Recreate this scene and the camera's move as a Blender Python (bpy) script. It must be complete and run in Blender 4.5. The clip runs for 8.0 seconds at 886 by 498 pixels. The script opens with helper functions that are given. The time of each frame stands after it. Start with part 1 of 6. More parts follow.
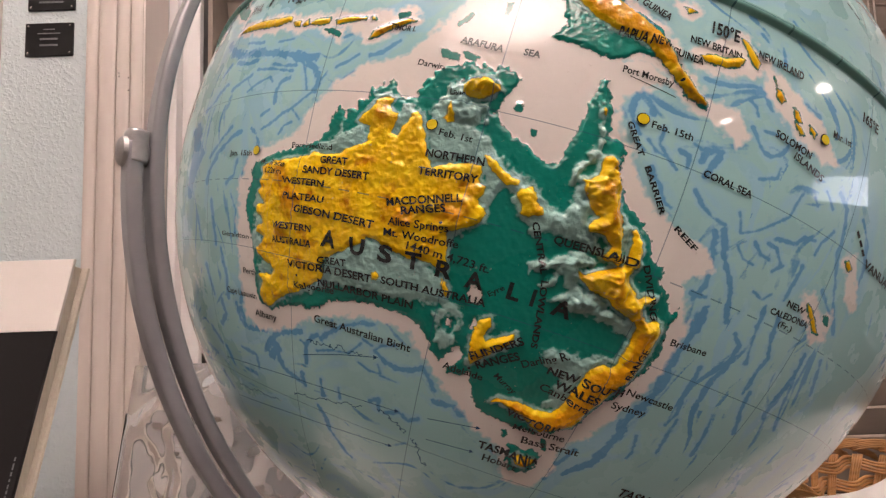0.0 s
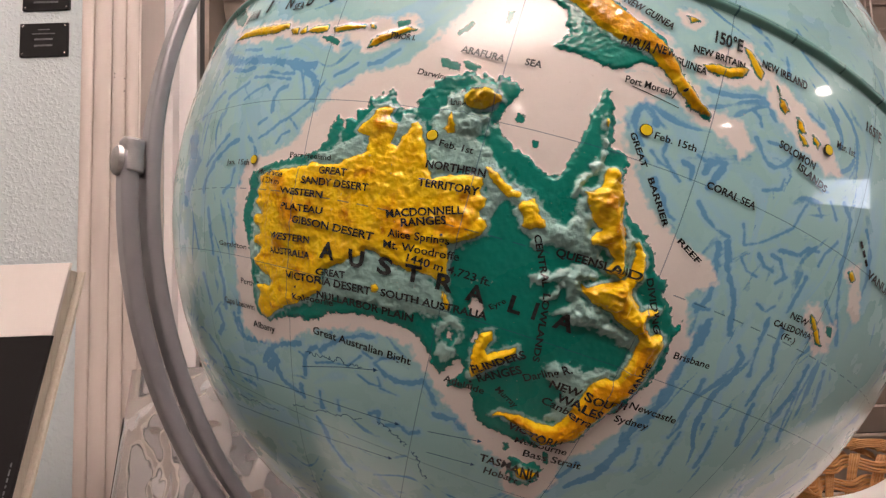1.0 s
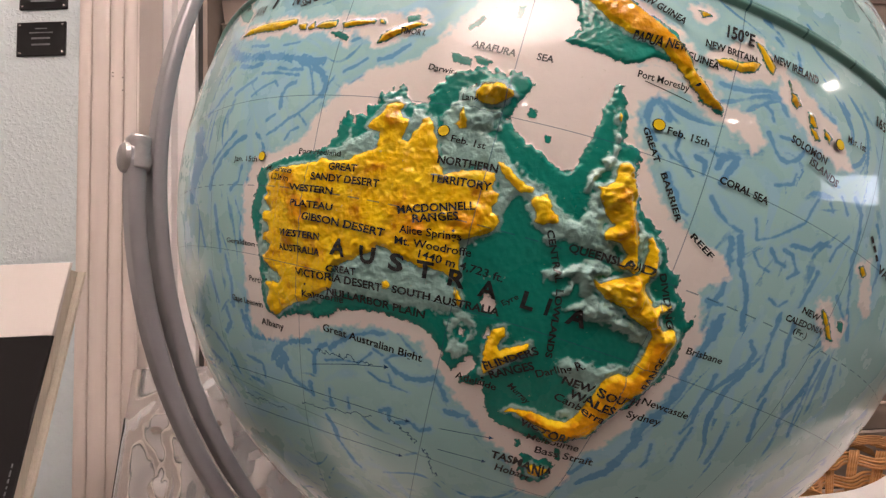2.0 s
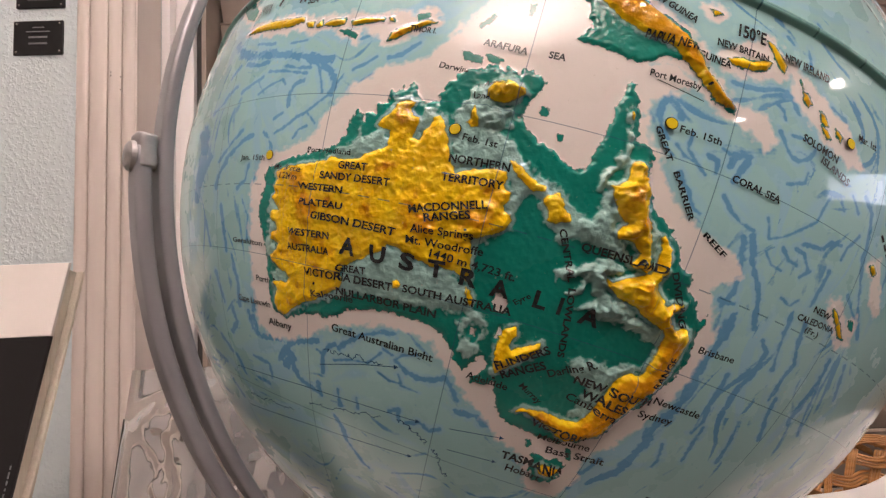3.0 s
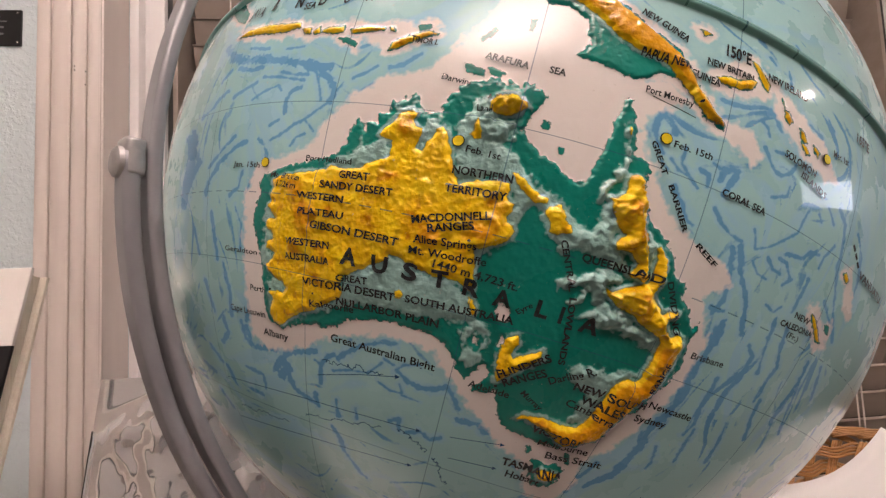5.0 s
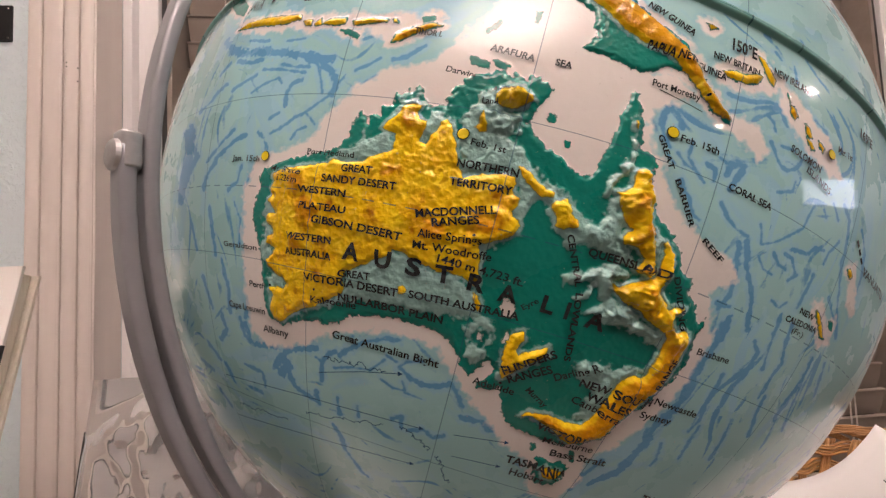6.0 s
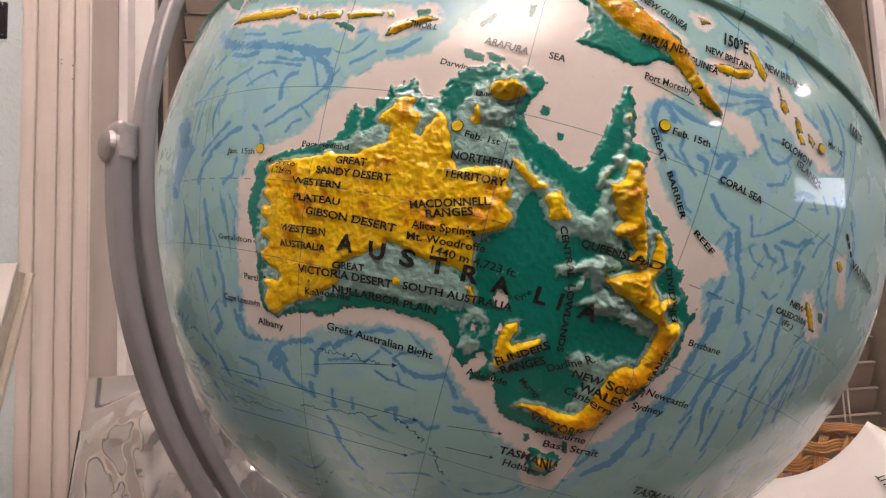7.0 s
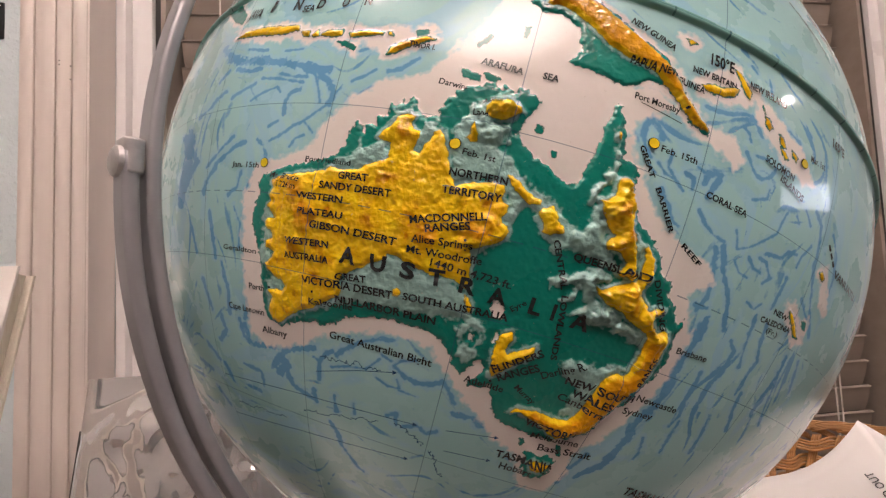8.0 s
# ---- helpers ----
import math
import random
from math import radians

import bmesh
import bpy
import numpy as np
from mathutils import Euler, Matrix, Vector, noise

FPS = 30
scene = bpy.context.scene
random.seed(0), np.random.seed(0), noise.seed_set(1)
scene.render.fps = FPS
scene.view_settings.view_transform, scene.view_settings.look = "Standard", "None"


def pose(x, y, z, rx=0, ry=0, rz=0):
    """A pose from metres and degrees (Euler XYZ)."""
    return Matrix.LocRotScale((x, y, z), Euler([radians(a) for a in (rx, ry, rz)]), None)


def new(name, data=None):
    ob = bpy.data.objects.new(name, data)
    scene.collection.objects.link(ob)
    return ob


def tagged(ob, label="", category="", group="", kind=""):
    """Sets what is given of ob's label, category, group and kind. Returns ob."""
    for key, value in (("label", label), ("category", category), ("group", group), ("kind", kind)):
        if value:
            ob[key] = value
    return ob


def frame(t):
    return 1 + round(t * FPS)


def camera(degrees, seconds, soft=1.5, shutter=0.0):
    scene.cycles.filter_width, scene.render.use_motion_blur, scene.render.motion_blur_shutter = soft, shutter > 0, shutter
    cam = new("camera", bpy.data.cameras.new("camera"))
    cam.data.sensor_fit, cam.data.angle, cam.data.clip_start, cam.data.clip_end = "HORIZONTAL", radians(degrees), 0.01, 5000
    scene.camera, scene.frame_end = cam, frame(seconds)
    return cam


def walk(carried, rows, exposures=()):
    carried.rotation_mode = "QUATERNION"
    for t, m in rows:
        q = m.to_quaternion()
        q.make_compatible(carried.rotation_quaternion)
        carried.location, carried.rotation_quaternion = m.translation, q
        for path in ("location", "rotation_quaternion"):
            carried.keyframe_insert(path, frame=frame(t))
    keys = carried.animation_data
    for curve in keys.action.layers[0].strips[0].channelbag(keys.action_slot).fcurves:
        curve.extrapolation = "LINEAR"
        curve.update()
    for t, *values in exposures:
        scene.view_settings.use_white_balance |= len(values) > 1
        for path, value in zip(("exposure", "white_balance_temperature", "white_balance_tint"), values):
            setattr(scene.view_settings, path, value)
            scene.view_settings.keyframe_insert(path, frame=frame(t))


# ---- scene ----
cam = camera(96.03, 8.0, soft=1.35)
ROWS = [
    (0.0, -0.0338, -0.2235, 0.9651, 93.75, 1.9, 0.0),
    (0.5, -0.0344, -0.2228, 0.9656, 93.632, 1.955, -0.128),
    (1.0, -0.0342, -0.2227, 0.9677, 93.607, 2.074, -0.268),
    (2.5, -0.0382, -0.222, 0.967, 93.477, 2.29, -0.583),
    (3.0, -0.0393, -0.2218, 0.9671, 93.532, 2.303, -0.812),
    (3.5, -0.0419, -0.223, 0.9699, 93.517, 2.414, -1.687),
    (4.0, -0.0423, -0.2221, 0.9693, 93.583, 2.487, -2.757),
    (4.5, -0.0432, -0.2227, 0.9693, 93.556, 2.546, -3.547),
    (6.0, -0.0458, -0.2209, 0.9682, 93.506, 2.563, -4.751),
    (6.5, -0.0464, -0.2218, 0.9681, 93.494, 2.532, -4.99),
    (7.0, -0.0453, -0.2213, 0.9665, 93.508, 2.494, -5.15),
    (7.5, -0.0467, -0.2231, 0.9677, 93.348, 2.524, -5.308),
    (8.0, -0.0456, -0.2246, 0.9691, 93.276, 2.537, -5.458),
]
EXPOSURE = 0.45
walk(cam, [(t, pose(x, y, z, rx, ry, rz)) for t, x, y, z, rx, ry, rz in ROWS], [(0.0, EXPOSURE), (8.0, EXPOSURE)])

# ---- light: a dim evening sky outside, ceiling panels and added fill inside ----
world = bpy.data.worlds.new("world")
scene.world = world
world.use_nodes = True
world.node_tree.nodes["Background"].inputs["Color"].default_value = (0.02, 0.025, 0.04, 1)
world.node_tree.nodes["Background"].inputs["Strength"].default_value = 0.3
CEILING_GLOW = 34.0
WARM = (1.0, 0.805, 0.735, 1)


# ---- materials ----
def material(name, rough=0.5, metal=0.0):
    m = bpy.data.materials.new(name)
    m.use_nodes = True
    b = m.node_tree.nodes["Principled BSDF"]
    b.inputs["Roughness"].default_value = rough
    b.inputs["Metallic"].default_value = metal
    return m, m.node_tree, b


def node(tree, kind, **values):
    n = tree.nodes.new(kind)
    for key, value in values.items():
        if key == "operation":
            n.operation = value
        elif key == "use_clamp":
            n.use_clamp = value
        elif key == "attribute_name":
            n.attribute_name = value
        elif key == "data_type":
            n.data_type = value
        elif key == "gradient_type":
            n.gradient_type = value
        else:
            n.inputs[key].default_value = value
    return n


def noise_of(tree, scale, detail=4.0, coords="Object", stretch=None, rough=0.55):
    tc = node(tree, "ShaderNodeTexCoord")
    n = node(tree, "ShaderNodeTexNoise", Scale=scale, Detail=detail, Roughness=rough)
    if stretch:
        mp = node(tree, "ShaderNodeMapping")
        mp.inputs["Scale"].default_value = stretch
        tree.links.new(tc.outputs[coords], mp.inputs["Vector"])
        tree.links.new(mp.outputs["Vector"], n.inputs["Vector"])
    else:
        tree.links.new(tc.outputs[coords], n.inputs["Vector"])
    return n


def ramp(tree, source, stops, ease="LINEAR"):
    r = node(tree, "ShaderNodeValToRGB")
    r.color_ramp.interpolation = ease
    el = r.color_ramp.elements
    while len(el) < len(stops):
        el.new(0.5)
    for e, (p, c) in zip(el, stops):
        e.position, e.color = p, (*c, 1) if len(c) == 3 else c
    tree.links.new(source, r.inputs["Fac"])
    return r


def bump(tree, bsdf, source, strength, distance):
    b = node(tree, "ShaderNodeBump", Strength=strength, Distance=distance)
    tree.links.new(source, b.inputs["Height"])
    tree.links.new(b.outputs["Normal"], bsdf.inputs["Normal"])
    return b


def surface(name, low, high, scale, rough=0.5, metal=0.0, grain=0.0, depth=0.001, stretch=None, fine=None):
    """A mottled surface: colour between low and high, fine relief, uneven gloss."""
    m, tree, b = material(name, rough, metal)
    n = noise_of(tree, scale, 5.0, stretch=stretch)
    r = ramp(tree, n.outputs["Fac"], [(0.3, low), (0.7, high)])
    tree.links.new(r.outputs["Color"], b.inputs["Base Color"])
    g = ramp(tree, n.outputs["Fac"], [(0.3, (rough * 0.85,) * 3), (0.7, (min(1, rough * 1.15),) * 3)])
    tree.links.new(g.outputs["Color"], b.inputs["Roughness"])
    if grain:
        f = noise_of(tree, fine or scale * 12, 3.0, stretch=stretch)
        bump(tree, b, f.outputs["Fac"], grain, depth)
    return m


def plaster():
    """Pale blue-grey orange-peel wall paint, with knocked-down splatter."""
    m, tree, b = material("orange_peel_paint", 0.55)
    n = noise_of(tree, 3.0, 3.0)
    r = ramp(tree, n.outputs["Fac"], [(0.3, (0.60, 0.675, 0.69)), (0.7, (0.65, 0.72, 0.735))])
    tree.links.new(r.outputs["Color"], b.inputs["Base Color"])
    v = noise_of(tree, 160.0, 2.0)
    s = ramp(tree, v.outputs["Fac"], [(0.44, (0, 0, 0)), (0.62, (1, 1, 1))], "EASE")
    bump(tree, b, s.outputs["Color"], 0.5, 0.001)
    return m


def glow(name, colour, strength):
    m = bpy.data.materials.new(name)
    m.use_nodes = True
    m.node_tree.nodes.clear()
    e = node(m.node_tree, "ShaderNodeEmission", Color=colour, Strength=strength)
    o = node(m.node_tree, "ShaderNodeOutputMaterial")
    m.node_tree.links.new(e.outputs[0], o.inputs[0])
    return m


def lens_glow(name, colour, strength):
    """A frosted lamp lens: brightest over the tube, falling off towards its rim."""
    m = glow(name, colour, strength)
    tree = m.node_tree
    tc = node(tree, "ShaderNodeTexCoord")
    mp = node(tree, "ShaderNodeMapping")
    mp.inputs["Location"].default_value = (-1.0, -1.0, 0)
    mp.inputs["Scale"].default_value = (2.0, 2.0, 0)
    g = node(tree, "ShaderNodeTexGradient", gradient_type="SPHERICAL")
    r = ramp(tree, g.outputs["Fac"], [(0.0, (0.12,) * 3), (0.6, (1.0,) * 3), (1.0, (1.7,) * 3)], "EASE")
    k = node(tree, "ShaderNodeMath", operation="MULTIPLY")
    k.inputs[1].default_value = strength * 1.35
    e = [n for n in tree.nodes if n.type == "EMISSION"][0]
    tree.links.new(tc.outputs["Generated"], mp.inputs["Vector"])
    tree.links.new(mp.outputs["Vector"], g.inputs["Vector"])
    tree.links.new(r.outputs["Color"], k.inputs[0])
    tree.links.new(k.outputs[0], e.inputs["Strength"])
    return m


WALL = plaster()
ROOM_PAINT = surface("beige_wall_paint", (0.34, 0.315, 0.285), (0.40, 0.37, 0.335), 2.0, 0.6, grain=0.2, depth=0.0006, fine=150)
# unseen south wall, kept dark so the globe's gloss reflects less light
SOUTH_DIM = surface("reflection_dimming_grey", (0.16, 0.16, 0.165), (0.21, 0.21, 0.215), 2.0, 0.7, grain=0.2, depth=0.0006, fine=150)
TRIM = surface("white_trim_paint", (0.66, 0.58, 0.53), (0.72, 0.64, 0.585), 6.0, 0.38, grain=0.12, depth=0.0004, stretch=(6, 6, 0.6), fine=60)
VINYL = surface("white_vinyl", (0.80, 0.77, 0.76), (0.85, 0.82, 0.81), 8.0, 0.3)
GASKET = surface("black_gasket", (0.010, 0.009, 0.008), (0.02, 0.018, 0.016), 30.0, 0.5)
SLAT = surface("beige_slat_paint", (0.265, 0.215, 0.178), (0.315, 0.26, 0.218), 5.0, 0.42, grain=0.1, depth=0.0004, stretch=(1, 8, 8), fine=40)
CORD = surface("white_cord", (0.62, 0.56, 0.50), (0.72, 0.66, 0.6), 200.0, 0.8)
CEILING = surface("white_ceiling", (0.72, 0.70, 0.66), (0.78, 0.76, 0.72), 3.0, 0.8, grain=0.4, depth=0.002, fine=60)
CARPET = surface("grey_carpet", (0.05, 0.047, 0.045), (0.09, 0.085, 0.08), 60.0, 0.95, grain=0.8, depth=0.004, fine=300)
DESK = surface("walnut_desk", (0.035, 0.022, 0.015), (0.075, 0.048, 0.032), 5.0, 0.35, grain=0.2, depth=0.0005, stretch=(1, 14, 14))
STEEL = surface("grey_enamel", (0.30, 0.29, 0.305), (0.38, 0.37, 0.385), 40.0, 0.36, metal=0.25, grain=0.08, depth=0.0003, fine=500)
NICKEL = surface("worn_nickel", (0.40, 0.38, 0.38), (0.56, 0.54, 0.53), 260.0, 0.42, metal=0.6)
SCREW = surface("bright_screw", (0.7, 0.68, 0.66), (0.85, 0.83, 0.8), 300.0, 0.2, metal=1.0)
PLATE = surface("black_engraved_plate", (0.006, 0.006, 0.007), (0.012, 0.012, 0.013), 60.0, 0.32)
ENGRAVED = surface("engraved_letters", (0.15, 0.155, 0.16), (0.26, 0.265, 0.27), 300.0, 0.5)
PAGES = surface("cream_page_edges", (0.66, 0.58, 0.48), (0.78, 0.70, 0.60), 30.0, 0.85, grain=0.3, depth=0.0003, stretch=(60, 60, 1))
COVER_WHITE = surface("white_book_cover", (0.76, 0.70, 0.66), (0.80, 0.74, 0.70), 14.0, 0.3)
COVER_BLACK = surface("black_book_cover", (0.005, 0.004, 0.005), (0.010, 0.009, 0.010), 60.0, 0.5, grain=0.05, depth=0.0002)
PAPER = surface("white_paper", (0.70, 0.67, 0.655), (0.76, 0.73, 0.715), 12.0, 0.65, grain=0.1, depth=0.0003, fine=250)
INK = surface("black_ink", (0.012, 0.012, 0.013), (0.022, 0.022, 0.024), 100.0, 0.45)
FOIL = surface("silver_foil", (0.94, 0.91, 0.91), (0.99, 0.97, 0.97), 20.0, 0.06, metal=0.79, grain=0.05, depth=0.0008, fine=60)
WICKER = surface("golden_reed", (0.30, 0.14, 0.045), (0.50, 0.26, 0.10), 55.0, 0.42, grain=0.3, depth=0.0003, stretch=(1, 1, 5), fine=400)
DIFFUSER = lens_glow("lit_diffuser", WARM, CEILING_GLOW)
WIDE_DIFFUSER = lens_glow("soft_lit_diffuser", WARM, CEILING_GLOW * 0.27)
DAYLIGHT = glow("evening_daylight", (0.84, 0.85, 1.0, 1), 3.8)


# ---- builders ----
def thing(name, label, category, at=(0, 0, 0), group="", kind=""):
    ob = new(name)
    ob.empty_display_size = 0.05
    ob.location = at
    return tagged(ob, label, category, group, kind)


def mesh_of(name, bm, mat, smooth=False):
    me = bpy.data.meshes.new(name)
    bm.normal_update()
    bm.to_mesh(me)
    bm.free()
    if mat:
        me.materials.append(mat)
    if smooth:
        for p in me.polygons:
            p.use_smooth = True
    return me


def base_of(ob):
    where = Vector(ob.location)
    while ob.parent:
        ob = ob.parent
        where = where + Vector(ob.location)
    return where


def part(name, bm, mat, parent, label="", smooth=False):
    """Links a bmesh, given in world metres, as one mesh under a thing or a part."""
    bmesh.ops.translate(bm, verts=bm.verts, vec=-base_of(parent))
    ob = new(name, mesh_of(name, bm, mat, smooth))
    ob.parent = parent
    return tagged(ob, label)


def solid(name, bm, mat, label, category, kind="", smooth=False, group=""):
    """A thing that is one mesh."""
    ob = new(name, mesh_of(name, bm, mat, smooth))
    return tagged(ob, label, category, group, kind)


def box(bm, lo, hi, bevel=0.0, m=None):
    lo, hi = Vector(lo), Vector(hi)
    made = bmesh.ops.create_cube(bm, size=1.0)["verts"]
    for v in made:
        v.co = Vector([(lo[i] + hi[i]) / 2 + v.co[i] * (hi[i] - lo[i]) for i in range(3)])
    if bevel:
        edges = list({e for v in made for e in v.link_edges})
        made = bmesh.ops.bevel(bm, geom=edges, offset=bevel, segments=2, affect="EDGES", profile=0.6)["verts"]
    if m is not None:
        bmesh.ops.transform(bm, matrix=m, verts=[v for v in made if v.is_valid])
    return bm


def boxed(lo, hi, bevel=0.0, m=None):
    return box(bmesh.new(), lo, hi, bevel, m)


def prism(outline, lo, hi, axis=2):
    """A profile of (a, b) pairs pushed along an axis: z takes (x, y), y takes (x, z), x takes (y, z)."""
    bm = bmesh.new()
    def put(a, b, c):
        return {2: (a, b, c), 1: (a, c, b), 0: (c, a, b)}[axis]
    one = [bm.verts.new(put(a, b, lo)) for a, b in outline]
    two = [bm.verts.new(put(a, b, hi)) for a, b in outline]
    n = len(outline)
    for i in range(n):
        bm.faces.new((one[i], one[(i + 1) % n], two[(i + 1) % n], two[i]))
    bm.faces.new(one[::-1])
    bm.faces.new(two)
    bmesh.ops.recalc_face_normals(bm, faces=bm.faces)
    return bm


def sweep(bm, centres, sides, ups, section, closed=False):
    """A section of (side, up) pairs carried along centres."""
    rings = []
    for c, s, u in zip(centres, sides, ups):
        rings.append([bm.verts.new(Vector(c) + Vector(s) * a + Vector(u) * b) for a, b in section])
    n, k = len(rings), len(section)
    for i in range(n if closed else n - 1):
        one, two = rings[i], rings[(i + 1) % n]
        for j in range(k):
            bm.faces.new((one[j], one[(j + 1) % k], two[(j + 1) % k], two[j]))
    if not closed:
        bm.faces.new(rings[0][::-1])
        bm.faces.new(rings[-1])
    bmesh.ops.recalc_face_normals(bm, faces=bm.faces)
    return bm


def rounded(w, h, r, steps=4):
    """A rounded rectangle, w by h, as pairs."""
    pts = []
    for cx, cy, a0 in ((w / 2 - r, h / 2 - r, 0), (-w / 2 + r, h / 2 - r, 90), (-w / 2 + r, -h / 2 + r, 180), (w / 2 - r, -h / 2 + r, 270)):
        for i in range(steps + 1):
            a = radians(a0 + 90 * i / steps)
            pts.append((cx + r * math.cos(a), cy + r * math.sin(a)))
    return pts


def tube(bm, centres, radius, sides=8):
    """A round rod through the centres."""
    pts = [Vector(c) for c in centres]
    circle = [(radius * math.cos(math.tau * i / sides), radius * math.sin(math.tau * i / sides)) for i in range(sides)]
    ss, us = [], []
    for i in range(len(pts)):
        d = (pts[min(i + 1, len(pts) - 1)] - pts[max(i - 1, 0)]).normalized()
        s = d.cross(Vector((0.13, 0.21, 0.97))).normalized()
        ss.append(s)
        us.append(d.cross(s).normalized())
    return sweep(bm, pts, ss, us, circle)


def text_mesh(words, size, weight=0.0):
    """Flat letters from the built-in font, centred on x, as vertices and faces."""
    cu = bpy.data.curves.new("letters", "FONT")
    cu.body, cu.size, cu.align_x, cu.resolution_u, cu.offset = words, size, "LEFT", 3, weight
    ob = bpy.data.objects.new("letters", cu)
    scene.collection.objects.link(ob)
    me = bpy.data.meshes.new_from_object(ob.evaluated_get(bpy.context.evaluated_depsgraph_get()))
    bm = bmesh.new()
    bm.from_mesh(me)
    bpy.data.objects.remove(ob)
    bpy.data.curves.remove(cu)
    bpy.data.meshes.remove(me)
    return bm


# ---- the room ----
WALL_Y, JAMB_L, JAMB_R = 0.32, -0.437, 0.806
SILL_Z, HEAD_Z, DEPTH = 0.55, 1.95, 0.065
X0, X1, Y0, ROOM_H = -1.6, 4.4, -4.2, 2.4


def room():
    bm = boxed((X0 - 0.1, Y0 - 0.1, -0.1), (X1 + 0.1, WALL_Y + 0.3, 0))
    solid("floor", bm, CARPET, "grey looped carpet floor", "floor", "structure")
    bm = boxed((X0 - 0.1, Y0 - 0.1, ROOM_H), (X1 + 0.1, WALL_Y + 0.3, ROOM_H + 0.1))
    solid("ceiling", bm, CEILING, "white textured ceiling", "ceiling", "structure")
    bm = bmesh.new()
    y1 = WALL_Y + 0.2
    box(bm, (X0, WALL_Y, 0), (JAMB_L, y1, ROOM_H))
    box(bm, (JAMB_R, WALL_Y, 0), (X1, y1, ROOM_H))
    box(bm, (JAMB_L, WALL_Y, 0), (JAMB_R, y1, SILL_Z))
    box(bm, (JAMB_L, WALL_Y, HEAD_Z), (JAMB_R, y1, ROOM_H))
    solid("wall_north", bm, WALL, "pale blue-grey orange-peel textured wall", "wall", "structure")
    solid("trim", boxed((-0.72, WALL_Y - 0.018, 0.3), (-0.6455, WALL_Y, ROOM_H - 0.1), 0.003), TRIM, "plain cream-white upright trim board", "trim", "structure")
    solid("wall_west", boxed((X0 - 0.1, Y0, 0), (X0, y1, ROOM_H)), ROOM_PAINT, "plain beige painted wall", "wall", "structure")
    solid("wall_south", boxed((X0, Y0 - 0.1, 0), (X1, Y0, ROOM_H)), SOUTH_DIM, "plain mid blue-grey wall, unseen, darkened to dim reflections", "wall", "structure")
    bm = bmesh.new()
    wy0, wy1, wz0, wz1 = -1.62, -0.20, 1.06, 1.47
    box(bm, (X1, Y0, 0), (X1 + 0.15, wy0, ROOM_H))
    box(bm, (X1, wy1, 0), (X1 + 0.15, y1, ROOM_H))
    box(bm, (X1, wy0, 0), (X1 + 0.15, wy1, wz0))
    box(bm, (X1, wy0, wz1), (X1 + 0.15, wy1, ROOM_H))
    solid("wall_east", bm, ROOM_PAINT, "plain beige painted wall with a low wide window", "wall", "structure")
    win = thing("window_2", "wide low window with evening daylight outside", "window", (X1, (wy0 + wy1) / 2, wz0), kind="structure")
    bm = bmesh.new()
    for lo, hi in (((X1 - 0.01, wy0, wz0), (X1 + 0.06, wy0 + 0.03, wz1)), ((X1 - 0.01, wy1 - 0.03, wz0), (X1 + 0.06, wy1, wz1)),
                   ((X1 - 0.01, wy0 + 0.03, wz0), (X1 + 0.06, wy1 - 0.03, wz0 + 0.03)), ((X1 - 0.01, wy0 + 0.03, wz1 - 0.03), (X1 + 0.06, wy1 - 0.03, wz1))):
        box(bm, lo, hi, 0.003)
    part("window_frame", bm, VINYL, win)
    solid("backdrop", boxed((X1 + 0.4, wy0 - 0.6, wz0 - 0.5), (X1 + 0.42, wy1 + 0.6, wz1 + 0.5)), DAYLIGHT, "pale evening daylight outside the window", "backdrop", "structure")


def ceiling_light(x, y, w, d, lens):
    z = ROOM_H
    t = thing("ceiling_light", "recessed rectangular ceiling light with a lit diffuser, some added as fill", "light", (x, y, z), "ceiling lights")
    bm = bmesh.new()
    f = 0.03
    box(bm, (x - w / 2 - f, y - d / 2 - f, z - 0.015), (x + w / 2 + f, y - d / 2, z + 0.005), 0.002)
    box(bm, (x - w / 2 - f, y + d / 2, z - 0.015), (x + w / 2 + f, y + d / 2 + f, z + 0.005), 0.002)
    box(bm, (x - w / 2 - f, y - d / 2, z - 0.015), (x - w / 2, y + d / 2, z + 0.005), 0.002)
    box(bm, (x + w / 2, y - d / 2, z - 0.015), (x + w / 2 + f, y + d / 2, z + 0.005), 0.002)
    part("frame", bm, VINYL, t)
    part("diffuser", boxed((x - w / 2, y - d / 2, z - 0.009), (x + w / 2, y + d / 2, z - 0.003)), lens, t, "lit white diffuser")


def casing_profile(x_in, side, w=0.08):
    """A moulded casing seen from its end: four shallow crowned strips parted by narrow grooves."""
    pts = [(0.0, 0.0), (0.0, -0.010)]
    for a, b in ((0.0012, 0.0165), (0.0195, 0.0415), (0.0440, 0.0605), (0.0632, w - 0.0012)):
        for i in range(9):
            u = i / 8
            pts.append((a + (b - a) * u, -0.0122 - 0.0026 * math.sin(math.pi * u) ** 0.6))
        if b < 0.07:
            pts += [(b + 0.0006, -0.0085), (b + 0.0013, -0.0062), (b + 0.0021, -0.0085)]
    pts += [(w, -0.010), (w, 0.0)]
    return [(x_in + side * (w - a), WALL_Y + b) for a, b in pts]


